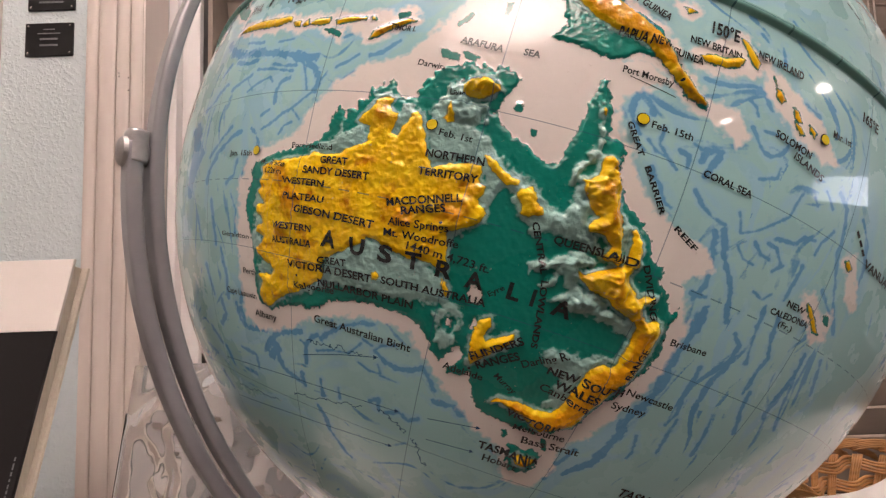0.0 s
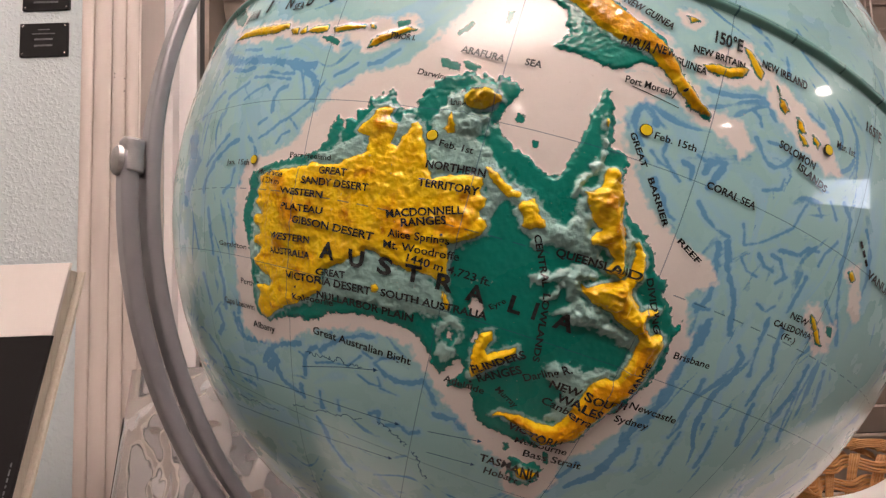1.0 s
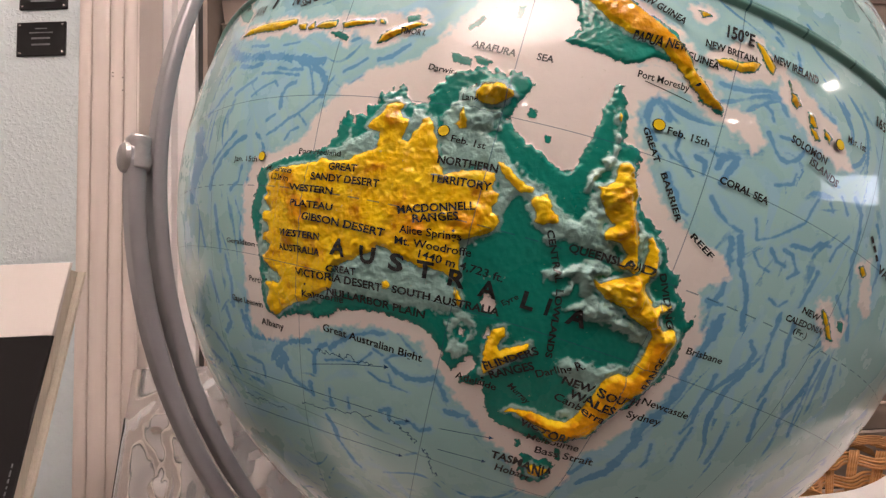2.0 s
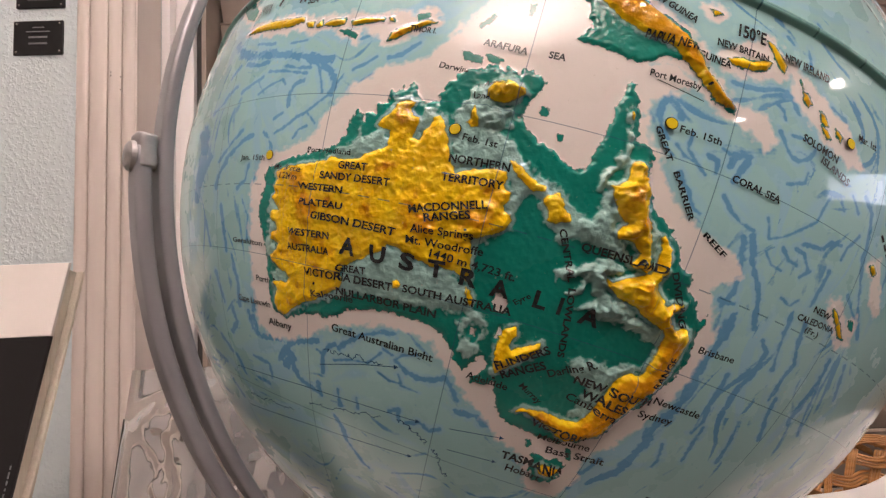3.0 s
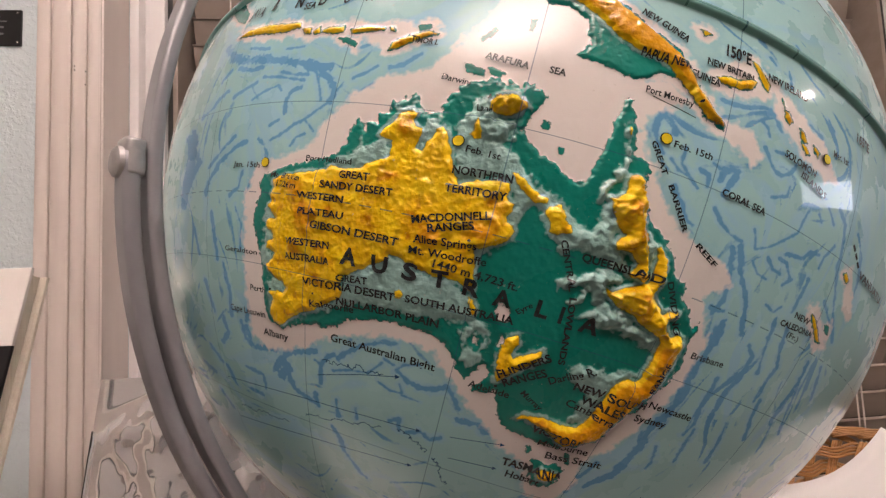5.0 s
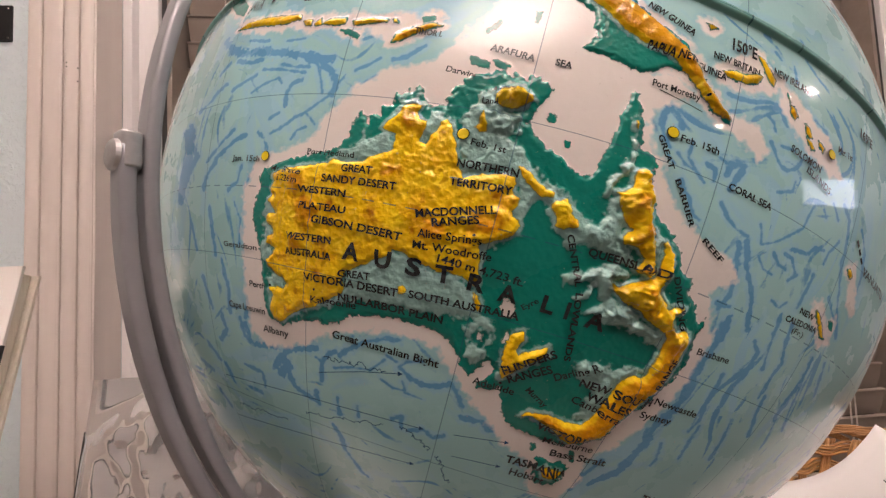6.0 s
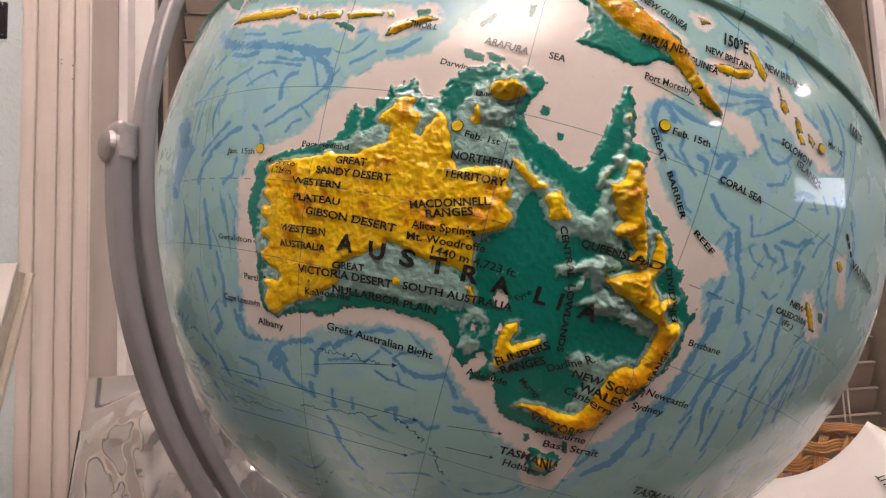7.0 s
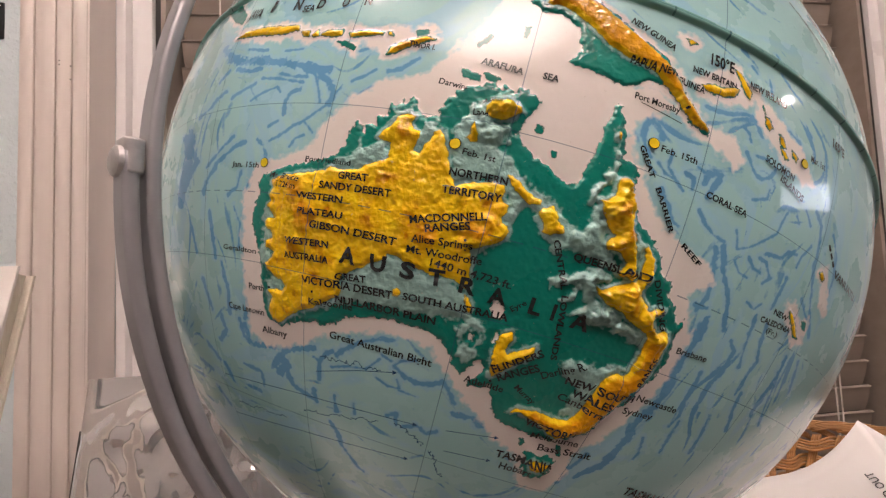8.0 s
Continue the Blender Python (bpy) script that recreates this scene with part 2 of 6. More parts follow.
def window_with_blind():
    z0, z1, y0 = SILL_Z, HEAD_Z, WALL_Y
    win = thing("window_1", "white window with fluted casing and closed beige blind", "window", ((JAMB_L + JAMB_R) / 2, y0, z0), kind="structure")
    left = prism(casing_profile(JAMB_L, -1), z0 - 0.06, z1 + 0.08)
    part("casing", left, TRIM, win, "fluted cream-white casing board")
    right = prism(casing_profile(JAMB_R, 1), z0 - 0.06, z1 + 0.08)
    part("casing", right, TRIM, win, "fluted cream-white casing board")
    casing = [ob for ob in win.children if ob.name == "casing"][0]
    for x, z in ((-0.4677, 1.2557), (-0.4677, 1.2506), (-0.4545, 1.2485), (-0.4545, 1.2309)):
        bm = bmesh.new()
        bmesh.ops.create_cone(bm, cap_ends=True, segments=10, radius1=0.0008, radius2=0.0008, depth=0.0006, matrix=pose(x, y0 - 0.0148, z, 90, 0, 0))
        part("nail_hole", bm, GASKET, casing, "small dark nail hole")
    part("casing", boxed((JAMB_L - 0.08, y0 - 0.016, z1 + 0.081), (JAMB_R + 0.08, y0, z1 + 0.16), 0.002), TRIM, win, "flat cream-white head board")
    for x, s in ((JAMB_L, 1), (JAMB_R, -1)):
        rails = (("jamb", -0.002, 0.0015, -0.011, 0.036, TRIM, "cream-white jamb board"),
                 ("window_frame", 0.0015, 0.014, 0.036, 0.10, VINYL, "white vinyl frame rail"),
                 ("track", 0.014, 0.028, 0.050, 0.10, VINYL, "recessed vinyl track"),
                 ("window_frame", 0.028, 0.048, 0.038, 0.10, VINYL, "white vinyl sash rail"),
                 ("gasket", 0.048, 0.057, 0.046, 0.10, GASKET, "black rubber gasket"),
                 ("blind_stop", 0.057, 0.064, 0.042, 0.10, SLAT, "narrow beige stop"))
        for name, a, b, y_in, y_out, mat, label in rails:
            lo, hi = sorted((x + s * a, x + s * b))
            part(name, boxed((lo, y0 + y_in, z0), (hi, y0 + y_out, z1), 0.001 if name != "gasket" else 0.0), mat, win, label)
    part("window_sill", boxed((JAMB_L, y0 - 0.03, z0 - 0.03), (JAMB_R, y0 + DEPTH + 0.05, z0), 0.003), TRIM, win)
    part("pane", boxed((JAMB_L + 0.05, y0 + 0.104, z0), (JAMB_R - 0.05, y0 + 0.110, z1)), GASKET, win, "dark night pane behind the blind")
    # the blind
    bx0, bx1, by = JAMB_L + 0.070, JAMB_R - 0.076, y0 + DEPTH
    t = thing("window_blind", "closed beige slatted window blind with cords", "blind", ((bx0 + bx1) / 2, by, z1))
    part("headrail", boxed((bx0, by - 0.02, z1 - 0.045), (bx1, by + 0.03, z1 - 0.002), 0.002), SLAT, t)
    pitch = 0.0421
    section = [(-0.0226 + 0.0452 * i / 6, 0.0016 * math.sin(math.pi * i / 6)) for i in range(7)]
    # a rounded lip, added so the upper edge catches a line of light
    section = section[:-1] + [(0.0198, 0.0006), (0.0202, 0.0026), (0.0222, 0.0028), (0.0230, 0.0010)] + [(a, b - 0.0034) for a, b in section[::-1]]
    tilt = radians(105)
    first = None
    count = int((z1 - 0.05 - z0) / pitch)
    for i in range(count):
        zc = 0.7033 + 0.0205 + pitch * (i - 3)
        if zc > z1 - 0.06 or zc < z0 + 0.02:
            continue
        if first is None:
            prof = [(by + 0.012 + a * math.cos(tilt) - b * math.sin(tilt), zc + a * math.sin(tilt) + b * math.cos(tilt)) for a, b in section]
            first = part("slat", prism(prof, bx0, bx1, axis=0), SLAT, t)
            base = zc
        else:
            ob = new("slat", first.data)
            ob.parent = t
            ob.location = (0, 0, zc - base)
    for x in (bx0 + 0.06, (bx0 + bx1) / 2, 0.654, 0.663):
        part("cord", tube(bmesh.new(), [(x, by - 0.004, z0 + 0.02), (x, by - 0.003, 1.2), (x, by - 0.004, z1 - 0.03)], 0.0011, 6), CORD, t, "pale ladder cord")


room()
window_with_blind()
# warm white ceiling panels
ceiling_light(-0.02, -1.25, 1.30, 0.90, WIDE_DIFFUSER)
# the last three are unseen fill panels, added to brighten wall and globe
LAMPS_AND_FILL = ((3.62, -0.72, 0.34, 0.34), (3.5, -2.9, 0.3, 0.3), (-0.1, -2.75, 0.14, 0.14), (-0.5, -0.02, 0.40, 0.18), (-0.55, -0.48, 0.40, 0.20), (0.66, -0.58, 0.42, 0.28))
for lx, ly, lw, ld in LAMPS_AND_FILL:
    ceiling_light(lx, ly, lw, ld, DIFFUSER)


# ---- the desk, and bars bent in a circle ----
DESK_Z = 0.66


def desk():
    t = thing("desk", "plain dark walnut desk under the window", "desk", (0.1, 0.0, 0))
    part("desktop", boxed((-0.75, -0.42, DESK_Z - 0.03), (0.95, 0.29, DESK_Z), 0.003), DESK, t)
    for x in (-0.72, 0.86):
        for y in (-0.39, 0.21):
            part("leg", boxed((x, y, 0), (x + 0.06, y + 0.06, DESK_Z - 0.03), 0.003), DESK, t)


def ring_frame(centre, normal, start):
    n = Vector(normal).normalized()
    a = (Vector(start) - n * Vector(start).dot(n)).normalized()
    return Vector(centre), n, a, n.cross(a)


def band(frame_of, radius, a0, a1, width, thick, steps=120, corner=0.0015):
    """A rectangular bar bent round the globe from a0 to a1 degrees."""
    c, n, a, b = frame_of
    closed = a1 - a0 >= 360
    cs, ss, us = [], [], []
    for i in range(steps if closed else steps + 1):
        w = radians(a0 + (a1 - a0) * i / steps)
        out = a * math.cos(w) + b * math.sin(w)
        cs.append(c + out * radius)
        ss.append(n)
        us.append(out)
    return sweep(bmesh.new(), cs, ss, us, rounded(width, thick, corner, 3), closed)


desk()


# ---- the globe: a ball of moulded plastic, printed with a relief map ----
CENTRE = Vector((0, 0, 0.99))
RADIUS = 0.1525
DEG = math.pi * RADIUS / 180
# rows of the turn from the ball's own axes (prime meridian, 90 east, north) to the room
TILTED = np.array(((-0.61385, -0.71458, 0.3355), (0.78915, -0.56662, 0.23703), (0.02073, 0.41026, 0.91173)))
LAT0, LAT1, LON0, LON1, STEP = -64.0, 16.0, 96.0, 181.0, 0.1

# the printed map: outlines as latitude and longitude
NORTH_WEST_COAST = [(-23.5, 113.8), (-22.5, 113.4), (-21.8, 114), (-21.5, 114.9), (-21.1, 115.5), (-20.9, 116.5), (-20.6, 117.7), (-20.3, 118.9), (-20, 120.3), (-19.6, 121.1), (-19.1, 121.5), (-18.6, 122.1), (-17.9, 122.2), (-17.4, 122.2), (-16.9, 122.5), (-16.4, 122.8), (-16.8, 123.2), (-17.3, 123.3), (-17.4, 123.7), (-16.6, 123.7), (-16.4, 124.1), (-16.6, 124.5), (-15.9, 124.4), (-15.6, 124.5), (-15.7, 124.9), (-15.4, 125.3), (-14.9, 125.3), (-14.5, 125.4), (-14.7, 125.8), (-14.3, 126.1), (-13.9, 126.2), (-14.3, 126.5), (-14, 126.8), (-13.7, 127), (-13.9, 127.4), (-14.5, 127.7), (-15.2, 128.1), (-15.4, 128.5), (-15.1, 128.9), (-15.2, 129.5), (-14.8, 129.7), (-14.5, 129.4), (-14.1, 129.6), (-13.7, 129.7), (-13.3, 129.9)]
GULF_COAST = [(-13.1, 130.3), (-12.6, 130.2), (-12.3, 130.5), (-12, 131), (-12.1, 131.6), (-11.9, 132.1), (-11.5, 132.3), (-11.6, 132.7), (-11.6, 133.2), (-11.9, 133.6), (-11.4, 133.8), (-11.7, 134.2), (-11.9, 134.7), (-11.4, 134.8), (-11.6, 135.2), (-11.3, 135.5), (-11.7, 135.8), (-11.8, 136.1), (-12.2, 136.6), (-12.8, 136.5), (-13.4, 136.1), (-13.9, 135.9), (-14.5, 135.7), (-15.2, 135.5), (-15.4, 135.7), (-16.1, 136.3), (-16.3, 136.8), (-16.6, 137.2), (-16.8, 137.8), (-17.1, 138.5), (-17.5, 139.2), (-17.9, 139.7), (-18.1, 140.2), (-17.8, 140.7), (-17.2, 141), (-16.7, 141.2), (-16.1, 141.3), (-15.2, 141.5), (-14.6, 141.5), (-13.8, 141.6), (-13.1, 141.7), (-12.5, 141.8), (-11.9, 141.9), (-11.3, 142), (-10.7, 142.1), (-10.4, 142.3)]
EAST_COAST = [(-10.5, 142.7), (-11, 142.6), (-11.3, 142.9), (-11.8, 143.1), (-12.2, 143.1), (-12.6, 143.4), (-13.2, 143.5), (-13.8, 143.6), (-14.5, 143.7), (-15, 143.8), (-14.8, 144.2), (-14.9, 144.7), (-15.4, 145.1), (-16, 145.1), (-16.6, 145.2), (-17.3, 145.3), (-17.8, 145.7), (-18.5, 146.1), (-19.3, 146.5), (-19.4, 147), (-19.5, 147.3), (-19.9, 147.7), (-20, 148.2), (-20.4, 148.2), (-20.7, 148.7), (-21.1, 149), (-21.8, 149.4), (-22.4, 149.6), (-22.5, 150), (-22.5, 150.5), (-22.9, 150.8), (-23.4, 150.8), (-23.8, 150.8), (-24.1, 151.3), (-24.4, 151.7), (-24.9, 152.1), (-25.7, 152.7), (-25.7, 152.9), (-24.9, 153.1), (-25.7, 153.2), (-26.2, 153), (-26.8, 153), (-27.8, 153.2), (-28.5, 153.3), (-29.4, 153.2)]
SOUTH_EAST_COAST = [(-30.4, 153), (-31, 152.8), (-31.8, 152.4), (-32.6, 152.1), (-33.5, 151.8), (-34.3, 151.1), (-35, 150.7), (-35.9, 150.4), (-36.5, 150.2), (-37.3, 149.9), (-37.9, 149.2), (-38.3, 148.3), (-38.8, 147.1), (-39.2, 146.5), (-39.1, 145.8), (-38.9, 144.9), (-39, 144.1), (-39, 143.3), (-38.8, 142.8), (-38.7, 142.1), (-38.6, 141.2), (-38.4, 140.6), (-37.7, 140.1), (-37.2, 139.8), (-36.7, 139.7), (-36, 139.4), (-35.2, 138.8), (-35.8, 138.8), (-36, 138.4), (-36.2, 137.2), (-35.8, 137.1), (-35.2, 137.7), (-34.6, 138.1), (-33.9, 138.1), (-33.6, 137.5), (-34, 137.1), (-34.6, 136.7), (-35.3, 136.2), (-34.8, 135.6), (-34.6, 135.2), (-33.9, 134.9)]
SOUTH_WEST_COAST = [(-33.5, 134.5), (-33.2, 134.1), (-32.8, 133.7), (-32.6, 133.1), (-32.4, 132.4), (-32.4, 131.8), (-32.4, 131.1), (-32.3, 130.2), (-32.3, 129.3), (-32.4, 128.2), (-32.5, 127.2), (-32.7, 126), (-33, 125), (-33.5, 124.1), (-33.9, 123.8), (-34.3, 122.9), (-34.5, 122), (-34.3, 121.3), (-34.5, 120.3), (-34.9, 119.2), (-35.2, 118.1), (-35.6, 117), (-35.4, 116), (-35.1, 115.4), (-34.6, 115), (-33.7, 114.8), (-32.6, 114.7), (-31.6, 114.5), (-30.5, 114.4), (-29.2, 114.2), (-28.2, 113.8), (-27.5, 113.4), (-26.4, 113), (-25.7, 113), (-24.9, 113.1), (-24.2, 113.3)]
WESTERN_PLATEAU = [(-22.3, 115.2), (-21.9, 116), (-21.6, 117), (-21.4, 118.2), (-21.1, 119.7), (-20.9, 120.8), (-20.5, 121.3), (-20.6, 122.1), (-20.6, 123.2), (-20.4, 124), (-20, 124.4), (-19.7, 125.1), (-19.5, 125.8), (-19.1, 126.2), (-18.3, 126.2), (-17.9, 126.1), (-17.8, 125.5), (-17.5, 125), (-17.1, 125.2), (-16.7, 125.6), (-16.2, 126), (-15.5, 126.4), (-15.3, 126.9), (-15.4, 127.7), (-16, 127.5), (-16.5, 127.7), (-16.6, 128.3), (-17.2, 128.3), (-17.6, 128.1), (-18.2, 128.1), (-18.3, 128.6), (-17.6, 128.8), (-17.1, 129.3), (-16.5, 129.5), (-16.2, 129.8), (-16.7, 130.3), (-17.1, 130.5), (-17.9, 130.9), (-18.8, 131.2), (-19.8, 131.6), (-20.3, 132), (-20, 132.7), (-19.6, 133.7), (-19.3, 134.7), (-19.4, 135.6), (-19.9, 135.8), (-20.4, 135.6), (-20.7, 136.1)]
PLATEAU_EDGE = [(-20.8, 136.4), (-21.4, 136.3), (-21.9, 136), (-22.3, 136.2), (-22.4, 136.6), (-22.8, 136.9), (-23.4, 136.7), (-23.9, 136.3), (-24.3, 135.6), (-24.7, 134.8), (-24.7, 134.2), (-25.9, 134.6), (-27.2, 134.8), (-28.1, 134.9), (-27.9, 134.2), (-27.6, 133.6), (-27.5, 132.8), (-27.7, 131.6), (-27.5, 130.6), (-27.2, 129.7), (-27, 128.8), (-26.8, 128.1), (-26.9, 127.7), (-27.4, 127.3), (-27.8, 126.4), (-28.4, 125.7), (-28.9, 124.7), (-29.4, 123.9), (-30.1, 123.7), (-30.8, 124), (-31.4, 123.7), (-32, 122.7), (-32.5, 121.8), (-33.1, 120.9), (-33.5, 119.9), (-34, 118.9), (-34.7, 117.9), (-35.3, 117)]
PLATEAU_WEST = [(-35, 116.2), (-34.3, 115.7), (-33.5, 115.8), (-32.9, 116.3), (-32.3, 115.7), (-32.1, 116.3), (-32.1, 117.4), (-31.6, 117.8), (-31.1, 117.2), (-30.8, 116.2), (-30.4, 115.5), (-29.8, 115.3), (-29.3, 115.8), (-28.7, 116.2), (-28.3, 115.2), (-27.8, 115.2), (-27.4, 116), (-26.8, 115.6), (-26.5, 114.9), (-25.8, 115.2), (-25.6, 116), (-24.9, 115.4), (-24.5, 115), (-24.2, 115.7), (-23.6, 115.2), (-22.9, 115.5)]
EVERARD = [(-28.5, 134.7), (-28.6, 135.2), (-29.4, 135.7), (-29.9, 135.5), (-29.2, 135)]
OOLDEA = [(-29.6, 128.7), (-29.4, 129.1), (-29.7, 129.5), (-30.1, 129.3), (-30.1, 128.9)]
ARNHEM_LAND = [(-14.1, 132.9), (-13.4, 132.9), (-13, 133.1), (-12.7, 133.7), (-12.6, 134.3), (-12.9, 134.8), (-13.1, 135.3), (-13.5, 135.5), (-14, 135), (-14.4, 134.5), (-14.5, 133.8), (-14.4, 133.3)]
DALY = [(-16.1, 132.1), (-15.5, 132.2), (-15.2, 132.3), (-15.7, 132.5), (-16.1, 132.8), (-16.6, 132.8), (-16.7, 132.3), (-16.4, 131.9)]
BARKLY = [(-18.6, 135.7), (-18.6, 136), (-18.9, 136.7), (-19.3, 137.2), (-19.6, 137.9), (-19.8, 138.6), (-20.1, 138.5), (-20.4, 137.8), (-20.1, 137.2), (-19.7, 136.7), (-19.2, 136.1)]
ISA = [(-20.7, 138.5), (-20.3, 138.9), (-19.9, 139.6), (-20.3, 140), (-20.9, 140.2), (-21.3, 140.8), (-21.8, 140.8), (-22.2, 139.9), (-22.1, 139.3), (-21.4, 139.1)]
NORTH_RANGE = [(-16.2, 144), (-16.1, 144.3), (-16.3, 144.8), (-17.1, 145.2), (-17.9, 145.5), (-18.9, 145.8), (-19.8, 146.1), (-20.6, 146.5), (-21.6, 146.8), (-22.6, 147.1), (-23.3, 147.5), (-23.7, 147.2), (-23.5, 146.7), (-23.6, 146.2), (-23.4, 145.7), (-23, 146), (-22.4, 146.3), (-22.1, 145.8), (-21.8, 145.5), (-21.8, 144.9), (-21.9, 144.4), (-21.6, 144.2), (-21.1, 144.4), (-20.7, 144.7), (-20.5, 144.3), (-20.1, 143.9), (-19.6, 143.5), (-19.1, 143.1), (-18.7, 143.1), (-18.5, 142.8), (-18.2, 143.3), (-17.8, 143.8), (-17.1, 143.8), (-16.6, 143.8)]
COAST_RANGE = [(-20.9, 147.3), (-20.7, 147.5), (-20.9, 147.9), (-21.5, 148.3), (-22.3, 148.5), (-23.2, 148.7), (-23.8, 148.5), (-24, 147.8), (-23.6, 147.4), (-23.1, 147.7), (-22.4, 147.6), (-21.8, 147.6)]
DIVIDING_RANGE = [(-23.5, 148.5), (-24.2, 148.3), (-24.9, 148.8), (-25.4, 149.6), (-25, 150.1), (-24.9, 150.8), (-25.3, 150.8), (-25.7, 150.2), (-26.5, 150.4), (-26.8, 151), (-26.5, 151.6), (-26.6, 152.1), (-27.6, 152.3), (-28.8, 152.3), (-30, 152.2), (-31.2, 152.1), (-32.1, 151.8), (-33.1, 151.2), (-34.2, 150.8), (-35.1, 150.2), (-36, 149.8), (-36.7, 149.7), (-37.4, 149), (-38.2, 148), (-38.5, 147), (-38.4, 146.1), (-37.7, 144.9), (-37.3, 143.6), (-37.1, 142.8), (-37.3, 141.8)]
RANGE_WEST = [(-36.8, 142.1), (-36.7, 143.1), (-36.5, 144.1), (-36.6, 145), (-36.7, 146.1), (-36.5, 147.1), (-35.9, 147.6), (-35.1, 147.8), (-34.1, 148), (-33, 148.2), (-32.1, 148.3), (-31.5, 148.8), (-31.1, 149.3), (-31.1, 150.1), (-30, 150.3), (-28.9, 150.4), (-28.2, 150.4), (-27.5, 150.4), (-27.1, 150.1), (-27, 149.1), (-26.7, 148.2), (-26.3, 147.6), (-26.1, 146.8), (-26, 146.1), (-25.7, 145.5), (-25.2, 144.8), (-24.9, 144.6), (-25, 145.2), (-24.6, 145.7), (-24.2, 146.3), (-23.9, 146.8), (-23.6, 147.4)]
CAPE_RIDGE = [(-12.8, 142.7), (-12.6, 142.9), (-13, 143.1), (-13.6, 143.1), (-13.4, 142.9)]
FLINDERS = [(-31, 138.5), (-30.6, 138.9), (-30.4, 139.5), (-31.1, 139.8), (-32, 139.4), (-32.3, 139.7), (-31.7, 140.5), (-31.4, 141.1), (-31, 141.7), (-31.7, 141.9), (-32.3, 141.4), (-32.8, 140.7), (-33.6, 139.9), (-34.3, 139.4), (-34.6, 139), (-34, 138.6), (-33, 138.4), (-32.3, 138.4), (-31.5, 138.5)]
TASMANIA = [(-41.1, 144.8), (-40.8, 145.2), (-40.9, 145.9), (-41.1, 146.7), (-40.6, 147.2), (-40.7, 147.8), (-40.4, 148), (-40.9, 148.4), (-41.8, 148.3), (-42.8, 148.4), (-43.4, 147.8), (-43.8, 147.1), (-43.8, 146.3), (-43.1, 145.6), (-42.2, 145.2)]
TASMANIA_HIGH = [(-41.9, 145.8), (-41.5, 146.2), (-41.6, 147.1), (-41.5, 148), (-42.3, 147.8), (-42.7, 147.3), (-42.5, 146.4)]
KING_ISLAND = [(-39.8, 143.9), (-39.6, 144.1), (-40.1, 144.4), (-40.4, 144.2)]
FLINDERS_ISLAND = [(-39.4, 147.7), (-39.6, 148.2), (-40.4, 148.5), (-40.4, 148.2)]
LAKE_EYRE = [(-28.7, 137), (-28.3, 137.3), (-28.6, 137.9), (-29, 138.3), (-29.5, 138.4), (-29.8, 137.9), (-29.4, 137.3)]
TORRENS = [(-31.2, 138.1), (-30.8, 138.2), (-31.2, 138.5), (-31.8, 138.4), (-31.8, 138.1)]
LAKE_GAIRDNER = [(-31.5, 136), (-31.5, 136.4), (-32.2, 136.5), (-32.1, 136.1)]
NORTHERN_UPLANDS = [(-16.8, 130.7), (-15.2, 131.1), (-14.4, 131.6), (-13.6, 131.8), (-13.3, 132.6), (-14.3, 133), (-14.6, 133.7), (-14.5, 134.7), (-14.9, 135.5), (-15.5, 134.8), (-16.1, 134.9), (-16.6, 134), (-17, 135), (-17.5, 135.9), (-18, 136.2), (-19.3, 138), (-19.8, 139.4), (-20.2, 140.3), (-21, 141.2), (-21.1, 142.1), (-20.6, 142.6), (-19.7, 142.6), (-18.8, 142.7), (-18.2, 143.1), (-19.4, 143.4), (-21.8, 144.3), (-22, 145), (-23, 145.8), (-23.4, 145.3), (-23.1, 144.3), (-22.9, 142.9), (-23, 141.7), (-23.4, 140.3), (-22.6, 140.7), (-22.7, 139.6), (-22.4, 138.9)]
TANAMI = [(-21.8, 138.5), (-21, 138.3), (-20.8, 137.8), (-21.4, 137.4), (-22.2, 136.9), (-23.1, 137), (-23.8, 136.7), (-24.4, 136), (-25.2, 134.9), (-25.9, 134.7), (-24.7, 134.2), (-22.7, 136.7), (-22, 136), (-20.9, 136.4), (-19.5, 135.6), (-19.2, 134.7), (-20.2, 131.9), (-18.8, 131.2), (-17.7, 130.9)]
CAPE_UPLANDS = [(-19.1, 142.2), (-18, 142.4), (-17.1, 143), (-16.6, 143.6), (-15.8, 143.6), (-15, 143.5), (-14.1, 143.4), (-13.3, 143.3), (-12.7, 143), (-13, 142.7), (-13.9, 142.8), (-15.1, 143.2), (-16, 143.1), (-17.1, 142.6), (-18.1, 142.1), (-19, 142)]
COAST_UPLANDS = [(-19.4, 146.1), (-20.4, 146.9), (-20.7, 147.3), (-22, 147.5), (-23.3, 147.5), (-21.4, 146.6)]
QUEENSLAND_UPLANDS = [(-25.5, 140.9), (-25, 141.7), (-24.5, 142.6), (-24.1, 143.3), (-23.5, 144.2), (-23.6, 145.4), (-23.7, 146.5), (-24.6, 145.7), (-24.8, 144.7), (-25.6, 144.8), (-25.9, 145.3), (-26.3, 146.9), (-26.8, 148.1), (-27.1, 149.9), (-27.6, 150.4), (-28.5, 150.3), (-28.4, 149.8), (-28.3, 148.7), (-28.1, 147.2), (-27.9, 146.1), (-27.8, 145.2), (-27, 144.6), (-26.3, 144.6), (-26.3, 143.9), (-25.5, 143.8), (-25.1, 143.2), (-25.6, 142.1), (-26, 141.3)]
CHANNEL = [(-26.7, 142.4), (-26.1, 142.8), (-25.8, 143.3), (-26.5, 143.3), (-27, 142.7)]
WARREGO = [(-27.9, 143.4), (-27.1, 144), (-26.6, 144.5), (-27.6, 145.2), (-27.4, 144.3)]
